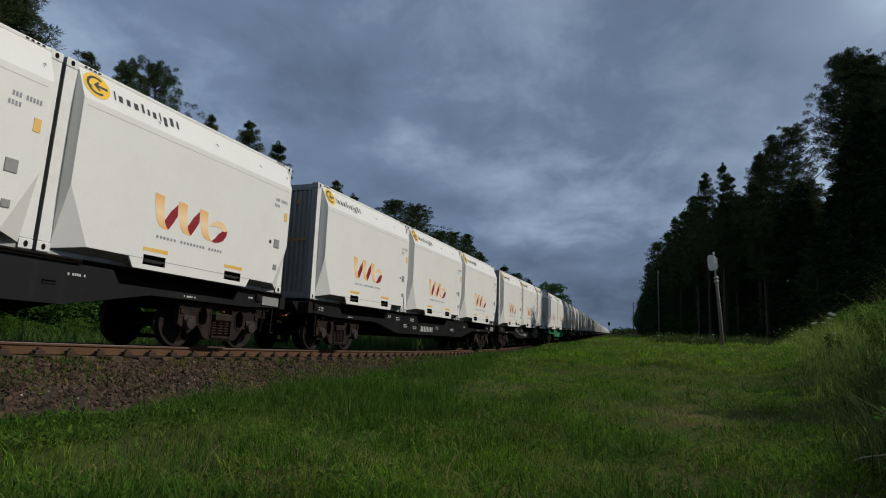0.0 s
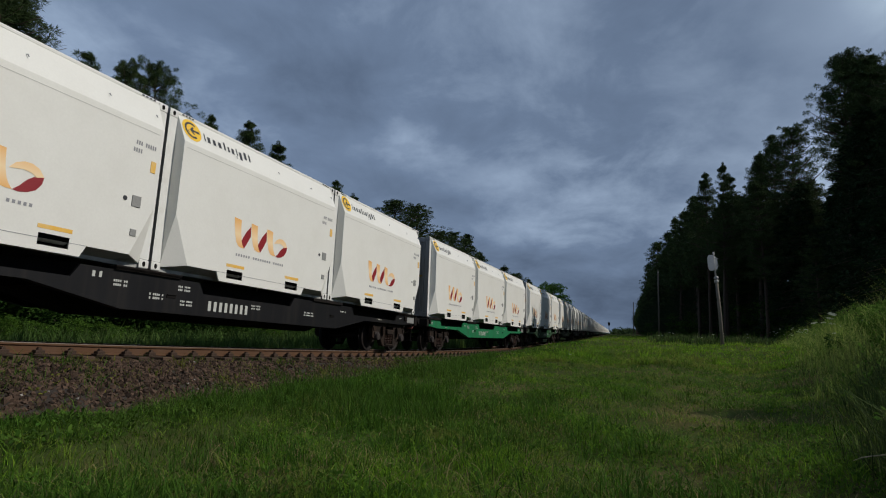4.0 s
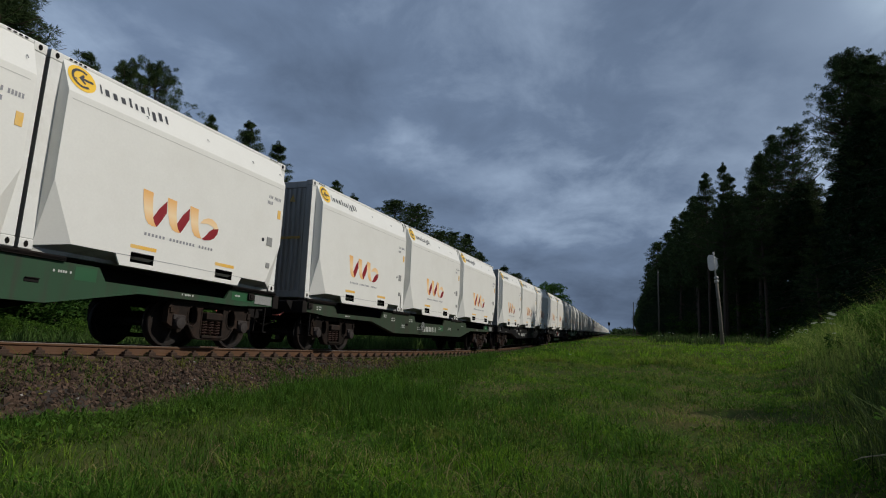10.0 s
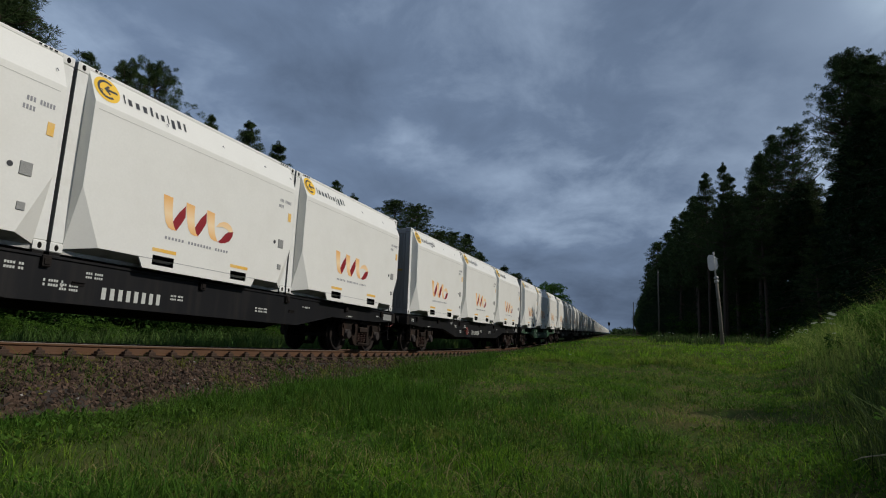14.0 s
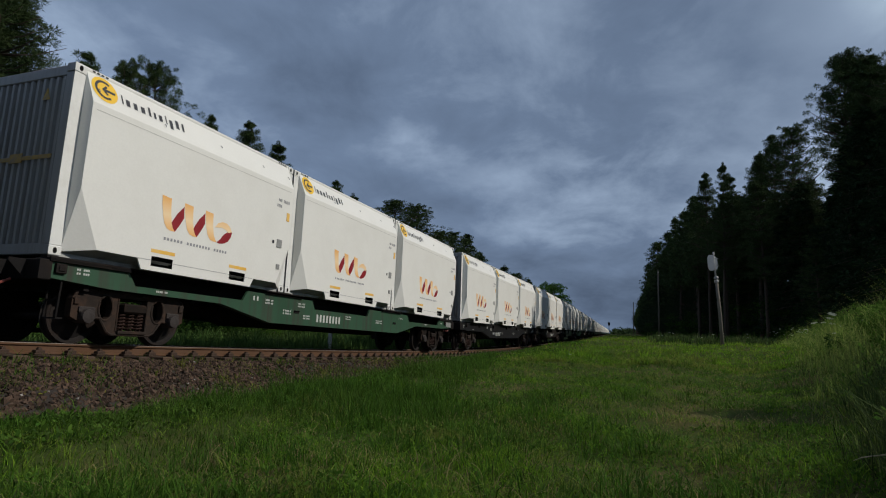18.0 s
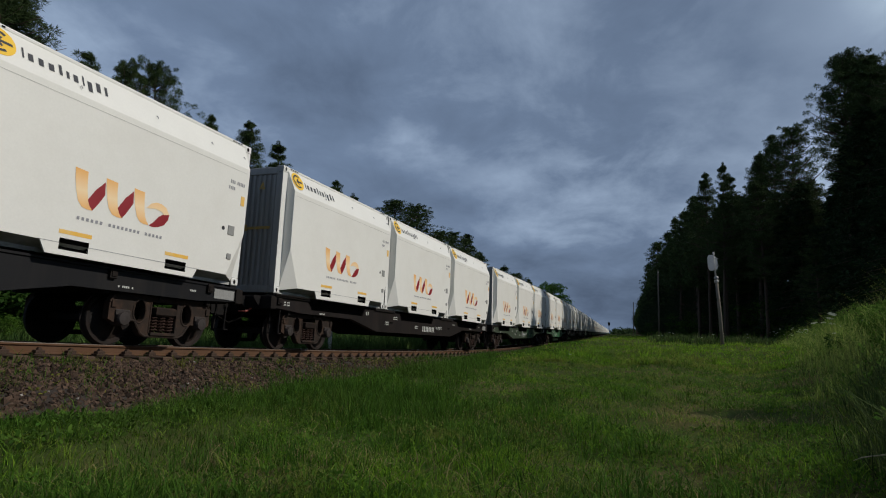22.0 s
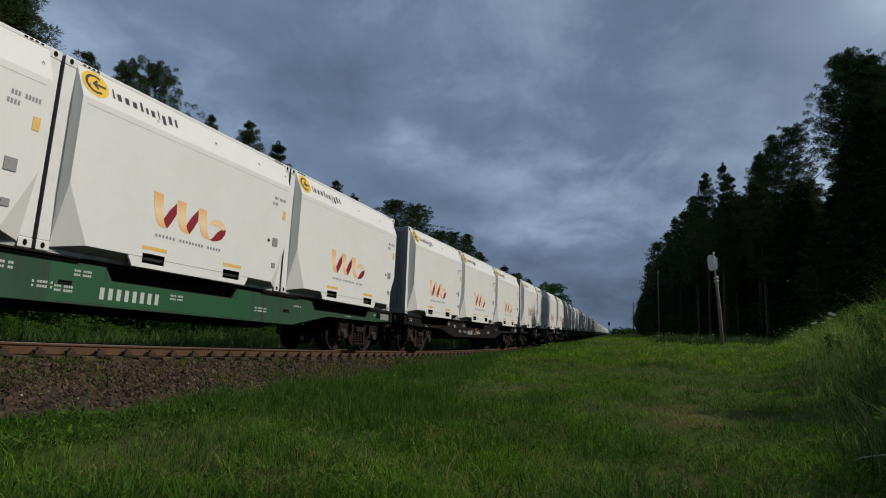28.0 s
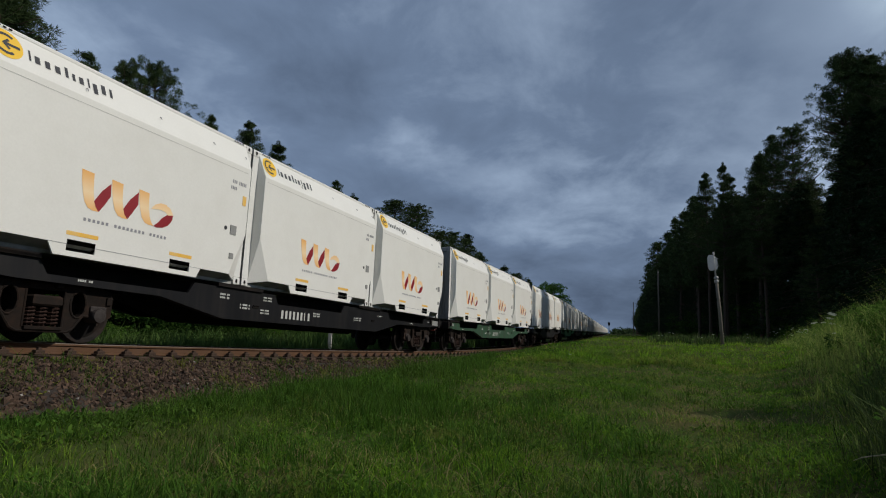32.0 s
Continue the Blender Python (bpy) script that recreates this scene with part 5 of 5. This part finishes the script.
def leafy_meshes(seed, height, spread, mat, leaf=0.22, per=60, clumps=150, low=0.12):
    """Trunk, limbs and leaves of one broadleaf tree or bush."""
    rng = np.random.default_rng(seed)
    trunk = limbs = Build()
    trunk.tube([(0, 0, -0.2), (0.04 * height, 0, height * 0.4), (0, 0.03 * height, height * 0.8)], [0.02 * height, 0.014 * height, 0.004 * height], 7)
    centres, sizes = [], []
    for i in range(clumps):
        u = low + (1 - low) * rng.random()
        a = rng.uniform(0, 2 * math.pi)
        r = spread * math.sqrt(rng.random()) * (math.sin(math.pi * min(max(0.12 + 0.80 * u, 0), 1)) ** 0.6) * rng.uniform(0.75, 1.1)
        centres.append((r * math.cos(a), r * math.sin(a), height * u * rng.uniform(0.92, 1.03)))
        sizes.append(rng.uniform(0.10, 0.2) * spread + 0.05)
        if i % 8 == 0:
            limbs.tube([(0, 0, height * u * 0.5), centres[-1]], [0.008 * height, 0.002 * height], 4)
    v, t = leaf_cloud(rng, np.array(centres), np.array(sizes), per, leaf, 0.15, 0.6)
    return trunk.mesh("trunk", BARK, True), array_mesh("crown", v, t, mat)


PINES = [pine_meshes(11 + i, 20.0, c, sp, NEEDLE, False, 110, 0.23, 0.10) for i, (c, sp) in enumerate(((0.42, 2.9), (0.50, 2.5), (0.34, 3.2), (0.56, 2.8), (0.25, 2.6)))]
FAR_PINES = [pine_meshes(11 + i, 20.0, c, sp, NEEDLE, False, 18, 0.42, 0.24) for i, (c, sp) in enumerate(((0.42, 2.9), (0.50, 2.5), (0.34, 3.2), (0.56, 2.8), (0.25, 2.6)))]
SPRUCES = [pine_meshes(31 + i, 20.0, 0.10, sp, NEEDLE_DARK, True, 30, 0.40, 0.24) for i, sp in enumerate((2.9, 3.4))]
BROAD = [leafy_meshes(51 + i, 10.0, 4.0, BROADLEAF, 0.26, 70, 220) for i in range(2)]
WEEDS = [leafy_meshes(71 + i, 1.6, 0.8, HERB, 0.062, 64, 90, 0.02) for i in range(3)]
BUSHES = [leafy_meshes(61 + i, 1.6, 1.1, SHRUB, 0.10, 46, 90, 0.02) for i in range(4)]


def plant(kind, meshes, x, y, size, turn, label, category, group, widen=1.0):
    z = float(ground_z(x, y)[0])
    t = thing(kind, label, category, group)
    t.matrix_basis = Matrix.LocRotScale((x, y, z), Euler((0, 0, turn)), (size * widen, size * widen, size))
    for n, me in zip(("trunk", "crown"), meshes):
        part(n, me, t)
    return t


rnd = random.Random(5)
PINE_LABEL = "tall dark green pine with bare lower trunk at the wood's edge"


def pine_at(x, y, top, which=None, widen=1.0, group="pines in the wood"):
    """A pine whose tip stands top metres above the datum."""
    k = rnd.randrange(len(PINES)) if which is None else which
    h = top - float(ground_z(x, y)[0])
    plant("pine_tree", (PINES if math.hypot(x, y) < 85 else FAR_PINES)[k], x, y, h / 20.0, rnd.uniform(0, 6.28), PINE_LABEL, "pine tree", group, widen * (20.0 / h) ** 0.35)


# beyond the track
for x, y, top, which, wide in ((-18.2, 23.2, 17.6, 2, 1.25), (-19.6, 24.6, 15.4, 0, 1.25), (-16.8, 25.9, 13.2, 0, 0.80), (-16.2, 28.4, 13.9, 1, 0.72), (-15.4, 30.4, 14.6, 3, 0.80), (-14.6, 32.8, 12.5, 4, 0.60), (-14.1, 34.2, 13.4, 0, 0.66),
                               (-12.7, 37.4, 14.0, 0, 0.95), (-11.5, 41.0, 13.9, 4, 1.05), (-9.2, 48.0, 12.9, 0, 0.90), (-7.8, 52.1, 12.8, 4, 1.01), (-5.0, 61.0, 14.2, 1, 1.30), (-3.0, 67.1, 15.0, 3, 1.25),
                               (-0.1, 77.1, 13.7, 1, 1.25), (1.6, 82.0, 14.4, 3, 1.15), (3.3, 85.7, 14.7, 0, 1.25), (6.2, 98.6, 13.9, 0, 1.25), (11.2, 115.9, 13.7, 2, 1.25), (16.5, 134.1, 13.8, 3, 1.25), (22.5, 154.8, 14.4, 0, 1.25)):
    pine_at(x, y, top, which, wide, "pines beyond the track")
plant("broadleaf_tree", BROAD[0], 41.0, 219.0, 1.85, 0.4, "round-crowned green broadleaf tree beyond the track", "tree", "", 1.12)
for i in range(46):
    s = rnd.uniform(8, 260)
    p = on_line(s, rnd.uniform(-30, -17))
    pine_at(p.x, p.y, rnd.uniform(7.5, 10.5) if s < 120 else rnd.uniform(8, 12), None, 0.9, "pines beyond the track")
for i in range(34):
    p = on_line(8 + 3.2 * i + rnd.uniform(-1.5, 1.5), rnd.uniform(-27, -17))
    plant("spruce_tree", SPRUCES[i % 2], p.x, p.y, rnd.uniform(0.22, 0.42), rnd.uniform(0, 6.28), "young dark spruce in the growth beyond the track", "spruce tree", "spruces beyond the track", 1.3)
for i in range(120):
    p = on_line(rnd.uniform(5, 75), rnd.uniform(-18, -12.5))
    plant("shrub", BUSHES[i % 4], p.x, p.y, rnd.uniform(1.1, 1.9), rnd.uniform(0, 6.28), "dense dark shrub in the growth beyond the track", "shrub", "shrubs beyond the track", 1.3)
for i in range(96):
    far = i % 3 == 0
    p = on_line(rnd.uniform(9, 80), rnd.uniform(-14.5, -9.0) if not far else rnd.uniform(-22, -16))
    plant("shrub", BUSHES[i % 4] if far else WEEDS[i % 3], p.x, p.y, rnd.uniform(1.2, 2.0) if far else rnd.uniform(0.5, 0.85), rnd.uniform(0, 6.28),
          "leafy green shrub in the lineside growth", "shrub", "shrubs beyond the track", 1.25)

# the wood on the camera's side
EDGE_S, EDGE_L = (44, 55, 70, 85, 105, 150, 190, 300, 600), (25, 25.5, 24.0, 21.0, 18.0, 17.0, 17.0, 20.0, 26.0)
for x, y, top, which, wide in ((32.3, 46.3, 24.4, 1, 0.90), (33.6, 46.2, 24.3, 3, 0.95), (32.4, 40.6, 21.6, 1, 1.1), (33.6, 44.2, 23.5, 0, 1.3), (34.8, 47.0, 22.4, 0, 1.35), (35.2, 45.0, 20.0, 0, 1.3), (33.4, 42.2, 17.5, 2, 1.3), (35.0, 48.4, 17.5, 4, 1.1), (35.0, 65.0, 21.5, 0, 1.0), (33.2, 60.5, 17.5, 2, 1.0), (36.5, 73.0, 21.5, 4, 1.1), (31.5, 66.0, 16.0, 1, 1.1), (38.0, 88.0, 22.0, 0, 1.1), (36.0, 83.0, 20.0, 2, 1.1), (29.0, 45.5, 9.0, 4, 1.2), (37.1, 61.8, 23.7, 3, 0.95), (38.6, 67.2, 24.8, 0, 0.95), (38.0, 70.5, 23.6, 4, 0.9),
                               (33.9, 70.5, 22.0, 4, 0.8), (34.6, 76.5, 22.4, 0, 0.9), (39.4, 98.0, 22.0, 2, 0.9), (43.2, 110.0, 23.0, 4, 0.9), (52.0, 142.0, 23.0, 1, 1.0), (64.0, 182.0, 23.0, 2, 1.0)):
    pine_at(x, y, top, which, wide)
for i in range(105):
    s = 46 + 540 * (i / 105) ** 1.9 + rnd.uniform(-2, 2)
    depth = 1.5 + 26 * rnd.random() ** 1.3
    p = on_line(s, float(np.interp(s, EDGE_S, EDGE_L)) + depth)
    pine_at(p.x, p.y, rnd.uniform(16.5, 21.5), None, 1.2)
for i in range(78):
    s = 62 + 560 * (i / 78) ** 1.4
    p = on_line(s, float(np.interp(s, EDGE_S, EDGE_L)) + 0.5 + 3.0 * rnd.random())
    pine_at(p.x, p.y, rnd.uniform(19.5, 23.0) if s > 80 else rnd.uniform(14, 19), i % 3 * 2, 1.35)
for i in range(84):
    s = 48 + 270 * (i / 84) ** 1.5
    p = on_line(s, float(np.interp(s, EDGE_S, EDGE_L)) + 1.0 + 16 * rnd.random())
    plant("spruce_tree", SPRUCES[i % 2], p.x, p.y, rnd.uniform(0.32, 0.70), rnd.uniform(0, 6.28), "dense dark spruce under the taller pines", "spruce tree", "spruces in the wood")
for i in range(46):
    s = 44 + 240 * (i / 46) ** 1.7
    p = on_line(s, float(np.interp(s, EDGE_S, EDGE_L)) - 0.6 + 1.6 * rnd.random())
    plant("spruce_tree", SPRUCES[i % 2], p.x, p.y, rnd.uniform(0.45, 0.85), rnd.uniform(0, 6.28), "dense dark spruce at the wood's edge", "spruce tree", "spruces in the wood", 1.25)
for i in range(90):
    s = 44 + 200 * (i / 90) ** 1.3
    p = on_line(s, float(np.interp(s, EDGE_S, EDGE_L)) - 0.5 + 7 * rnd.random())
    plant("shrub", BUSHES[i % 4], p.x, p.y, rnd.uniform(1.6, 3.2), rnd.uniform(0, 6.28), "dark leafy shrub at the wood's edge", "shrub", "shrubs at the wood's edge", 1.1)
for i in range(40):
    ss = rnd.uniform(9, 30)
    p = on_line(ss, float(bank_edge(ss)) + 0.9 + 2.6 * rnd.random())
    if p.x > 5.0:
        plant("shrub", WEEDS[i % 3], p.x, p.y, rnd.uniform(0.4, 0.8), rnd.uniform(0, 6.28), "leafy weed clump on the grassy bank", "shrub", "weeds on the bank")

for i in range(16):
    ss = rnd.uniform(9, 16)
    p = on_line(ss, float(bank_edge(ss)) + 2.0 + 1.7 * rnd.random())
    plant("shrub", WEEDS[i % 3], p.x, p.y, rnd.uniform(0.45, 0.8), rnd.uniform(0, 6.28), "leafy weed clump on the grassy bank", "shrub", "weeds on the bank", 0.8)

for b, d, top in ((37.6, 10.5, 1.75), (38.4, 9.4, 1.75), (36.6, 11.8, 1.6)):
    x, y = d * math.sin(radians(b)), d * math.cos(radians(b))
    plant("shrub", WEEDS[int(d * 10) % 3], x, y, (top - float(ground_z(x, y)[0])) / 1.6, d * 3, "tall leafy weed clump on the grassy bank", "shrub", "weeds on the bank", 0.7)

# taller clumps right of the view are unseen additions that shade the bank's foot
for i in range(26):
    ss = rnd.uniform(2.0, 9.0)
    p = on_line(ss, float(bank_edge(ss)) + 1.1 + 1.6 * rnd.random())
    tall = rnd.uniform(0.85, 1.1) if math.atan2(p.x, p.y) > radians(40) else rnd.uniform(0.40, 0.60)
    plant("shrub", WEEDS[i % 3], p.x, p.y, tall, rnd.uniform(0, 6.28), "leafy weed clump on the grassy bank", "shrub", "weeds on the bank", 0.9)

# flowering weeds
stem = Build()
stem.tube([(0, 0, -0.05), (0.02, 0.01, 0.5), (0.0, 0.03, 0.95)], [0.008, 0.006, 0.004], 5)
for a in range(5):
    t = a * 1.257
    stem.tube([(0.0, 0.03, 0.93), (0.05 * math.cos(t), 0.03 + 0.05 * math.sin(t), 1.02)], 0.003, 4)
STEM = stem.mesh("stem", REED)
_r = np.random.default_rng(8)
_c = np.array([(0.055 * math.cos(a * 1.257), 0.03 + 0.055 * math.sin(a * 1.257), 1.03 + 0.012 * (a % 3)) for a in range(5)] + [(0, 0.03, 1.05)])
UMBELS = array_mesh("umbel", *leaf_cloud(_r, np.repeat(_c, 3, 0) + _r.normal(0, 0.014, (18, 3)) * np.array([1, 1, 0.5]), _r.uniform(0.010, 0.024, 18), 14, 0.016, 0, 0.8, 0.2), UMBEL)
LEAVES = array_mesh("leaves", *leaf_cloud(_r, np.array([(0.03, 0, 0.15), (-0.04, 0.03, 0.3), (0.05, 0.02, 0.45)]), np.full(3, 0.14), 24, 0.11, 0.2, 0.5, 0.1), SHRUB)
for i in range(92):
    s = rnd.uniform(12, 46)
    p = on_line(s, float(bank_edge(s)) + 0.2 + rnd.random() ** 1.5 * 3.5)
    m = Matrix.LocRotScale((p.x, p.y, float(ground_z(p.x, p.y)[0])), Euler((rnd.uniform(-.12, .12), rnd.uniform(-.12, .12), rnd.uniform(0, 6.28))), None)
    k = rnd.uniform(0.42, 0.8)
    w = thing("umbel_weed", "white-flowered umbel weed in the tall grass", "wildflower", "flowering weeds on the bank")
    w.matrix_basis = m @ Matrix.Diagonal((k, k, k, 1))
    for n, me in (("stem", STEM), ("umbel", UMBELS), ("leaves", LEAVES)):
        part(n, me, w)
for i in range(12):
    a, r, k = radians(rnd.uniform(19.5, 28)), rnd.uniform(27, 32), rnd.uniform(0.32, 0.5)
    x, y = r * math.sin(a), r * math.cos(a)
    w = thing("umbel_weed", "white-flowered umbel weed at the meadow's end", "wildflower", "flowering weeds on the bank")
    w.matrix_basis = Matrix.LocRotScale((x, y, float(ground_z(x, y)[0])), Euler((0, 0, i * 1.7)), (k, k, k))
    for n, me in (("stem", STEM), ("umbel", UMBELS), ("leaves", LEAVES)):
        part(n, me, w)
for x, y in ((2.6, 12.0), (3.4, 17.5)):
    w = thing("umbel_weed", "white-flowered umbel weed in the short grass", "wildflower", "flowering weeds on the meadow")
    w.matrix_basis = Matrix.LocRotScale((x, y, float(ground_z(x, y)[0])), None, (0.38, 0.38, 0.26))
    for n, me in (("stem", STEM), ("umbel", UMBELS), ("leaves", LEAVES)):
        part(n, me, w)


# ---- far woods that close the horizon ----
_r = np.random.default_rng(77)
_a = np.radians(_r.uniform(9, 25, 620))
_d = _r.uniform(640, 760, 620)
_x, _y = _d * np.sin(_a), _d * np.cos(_a)
_s, _l = beside(_x, _y)
_k = (_l > 6) | (_l < -9)
_c = np.stack([_x, _y, -1.0 + 4.5 * _r.random(620) ** 0.8], 1)[_k]
_v, _t = leaf_cloud(_r, _c, _r.uniform(3.0, 6.5, len(_c)), 46, 2.4, 0.1, 0.5, 0.2)
tagged(new("far_woods", array_mesh("far_woods", _v, _t, NEEDLE)), "dark line of distant woods on the horizon", "woods", kind="stuff")


# ---- posts and signs ----
def make_posts():
    x, y = 11.3, 24.0
    z = float(ground_z(x, y)[0])
    t = thing("sign_post", "grey wooden post with a rounded sheet-metal sign seen from behind", "sign post")
    t.matrix_basis = pose(x, y, z, 0, -3.5, 0)
    b = Build()
    b.tube([(0, 0, -0.4), (0.02, 0, 1.4), (0.0, 0, 2.72)], [0.075, 0.066, 0.058], 10)
    part("post", b.mesh("post", POLEWOOD, True), t)
    b = Build()
    b.tube([(-0.02, 0, 2.55), (-0.02, 0, 3.80)], [0.036, 0.034], 8)
    for zz in (2.60, 2.74):
        b.lathe_y([(0.07, -0.07), (0.07, 0.07)], 8, 0, zz)
    part("pipe", b.mesh("pipe", HATCH, True), t, "grey steel pipe clamped to the post")
    for xo, sc, name in ((-0.20, 1.0, "sign_panel"), (0.04, 0.85, "second_panel")):
        b = Build()
        out = [(xo + sc * (0.14 * math.copysign(abs(math.cos(a)) ** 0.6, math.cos(a))), 3.35 + sc * 0.32 * math.copysign(abs(math.sin(a)) ** 0.6, math.sin(a))) for a in np.linspace(0, 2 * math.pi, 25)[:-1]]
        yy = -0.13 if name == "sign_panel" else 0.095
        b.prism(out, yy, yy + 0.025)
        part(name, b.mesh(name, SIGNBACK), t, "pale sheet-metal panel")
    for zz in (3.2, 3.5):
        b = Build()
        b.box(-0.3, 0.12, -0.105, -0.08, zz, zz + 0.03)
        part("bracket", b.mesh("bracket", HATCH), t)
    for x, y, h, r, kind, lab in ((29.6, 81.0, 9.0, 0.12, "utility_pole", "slim grey wooden pole before the wood"), (62.0, 192.0, 10.5, 0.16, "utility_pole", "slim grey wooden pole before the wood")):
        t = thing(kind, lab, "pole", "wooden poles")
        t.matrix_basis = Matrix.Translation((x, y, float(ground_z(x, y)[0])))
        b = Build()
        b.tube([(0, 0, -0.5), (0, 0, h)], [r, r * 0.8], 8)
        part("shaft", b.mesh("shaft", POLEWOOD, True), t)
        b = Build()
        b.lathe_y([(0.05, -0.2), (0.05, 0.2)], 8, 0, h - 0.3)
        part("insulator_arm", b.mesh("insulator_arm", HATCH), t)
    p = on_line(139.0, 5.4)
    t = thing("signal_post", "dark lineside signal post far down the track", "signal post")
    t.matrix_basis = Matrix.Translation((p.x, p.y, float(ground_z(p.x, p.y)[0])))
    b = Build()
    b.tube([(0, 0, -0.3), (0, 0, 3.0)], 0.07, 8)
    part("shaft", b.mesh("shaft", UNDER, True), t)
    b = Build()
    b.box(-0.2, 0.2, -0.12, 0.12, 2.5, 3.2, 0.04)
    part("signal_head", b.mesh("signal_head", UNDER), t)
    p = on_line(22.5, -3.6)
    t = thing("marker_post", "pale concrete marker post beside the track", "marker post")
    t.matrix_basis = Matrix.Translation((p.x, p.y, float(ground_z(p.x, p.y)[0])))
    b = Build()
    b.box(-0.07, 0.07, -0.07, 0.07, -0.3, 1.05, 0.02)
    part("shaft", b.mesh("shaft", CONCRETE), t)


make_posts()

_stalk = Build()
_stalk.tube([(2.12, 3.13, 0.535), (2.149, 3.104, 0.558), (2.267, 3.048, 0.590), (2.45, 2.98, 0.585), (2.62, 2.90, 0.42)], [0.0015, 0.003, 0.004, 0.004, 0.004], 6)
tagged(new("dead_stalk", _stalk.mesh("dead_stalk", STRAW, True)), "pale dead weed stalk leaning in the bank grass", "weed stalk")


# ---- what moves: the train, and its wheels ----
def motions():
    times = [i * 0.5 for i in range(65)]
    for ob, k, m in TRAIN:
        far = k > NEAR_LAST
        walk(ob, [(t, ride(train_at(t) + k * PITCH_M) @ m) for t in (times[::4] if far else times)])
    roll = [i / 15.0 for i in range(481)]
    turns = [Matrix.Rotation((train_at(t) - train_at(0.0)) / RW, 4, "Y") for t in roll]
    for ob, a in WHEELS:
        base = Matrix.Translation((a, 0, RW))
        walk(ob, [(t, base @ q) for t, q in zip(roll, turns)])


motions()
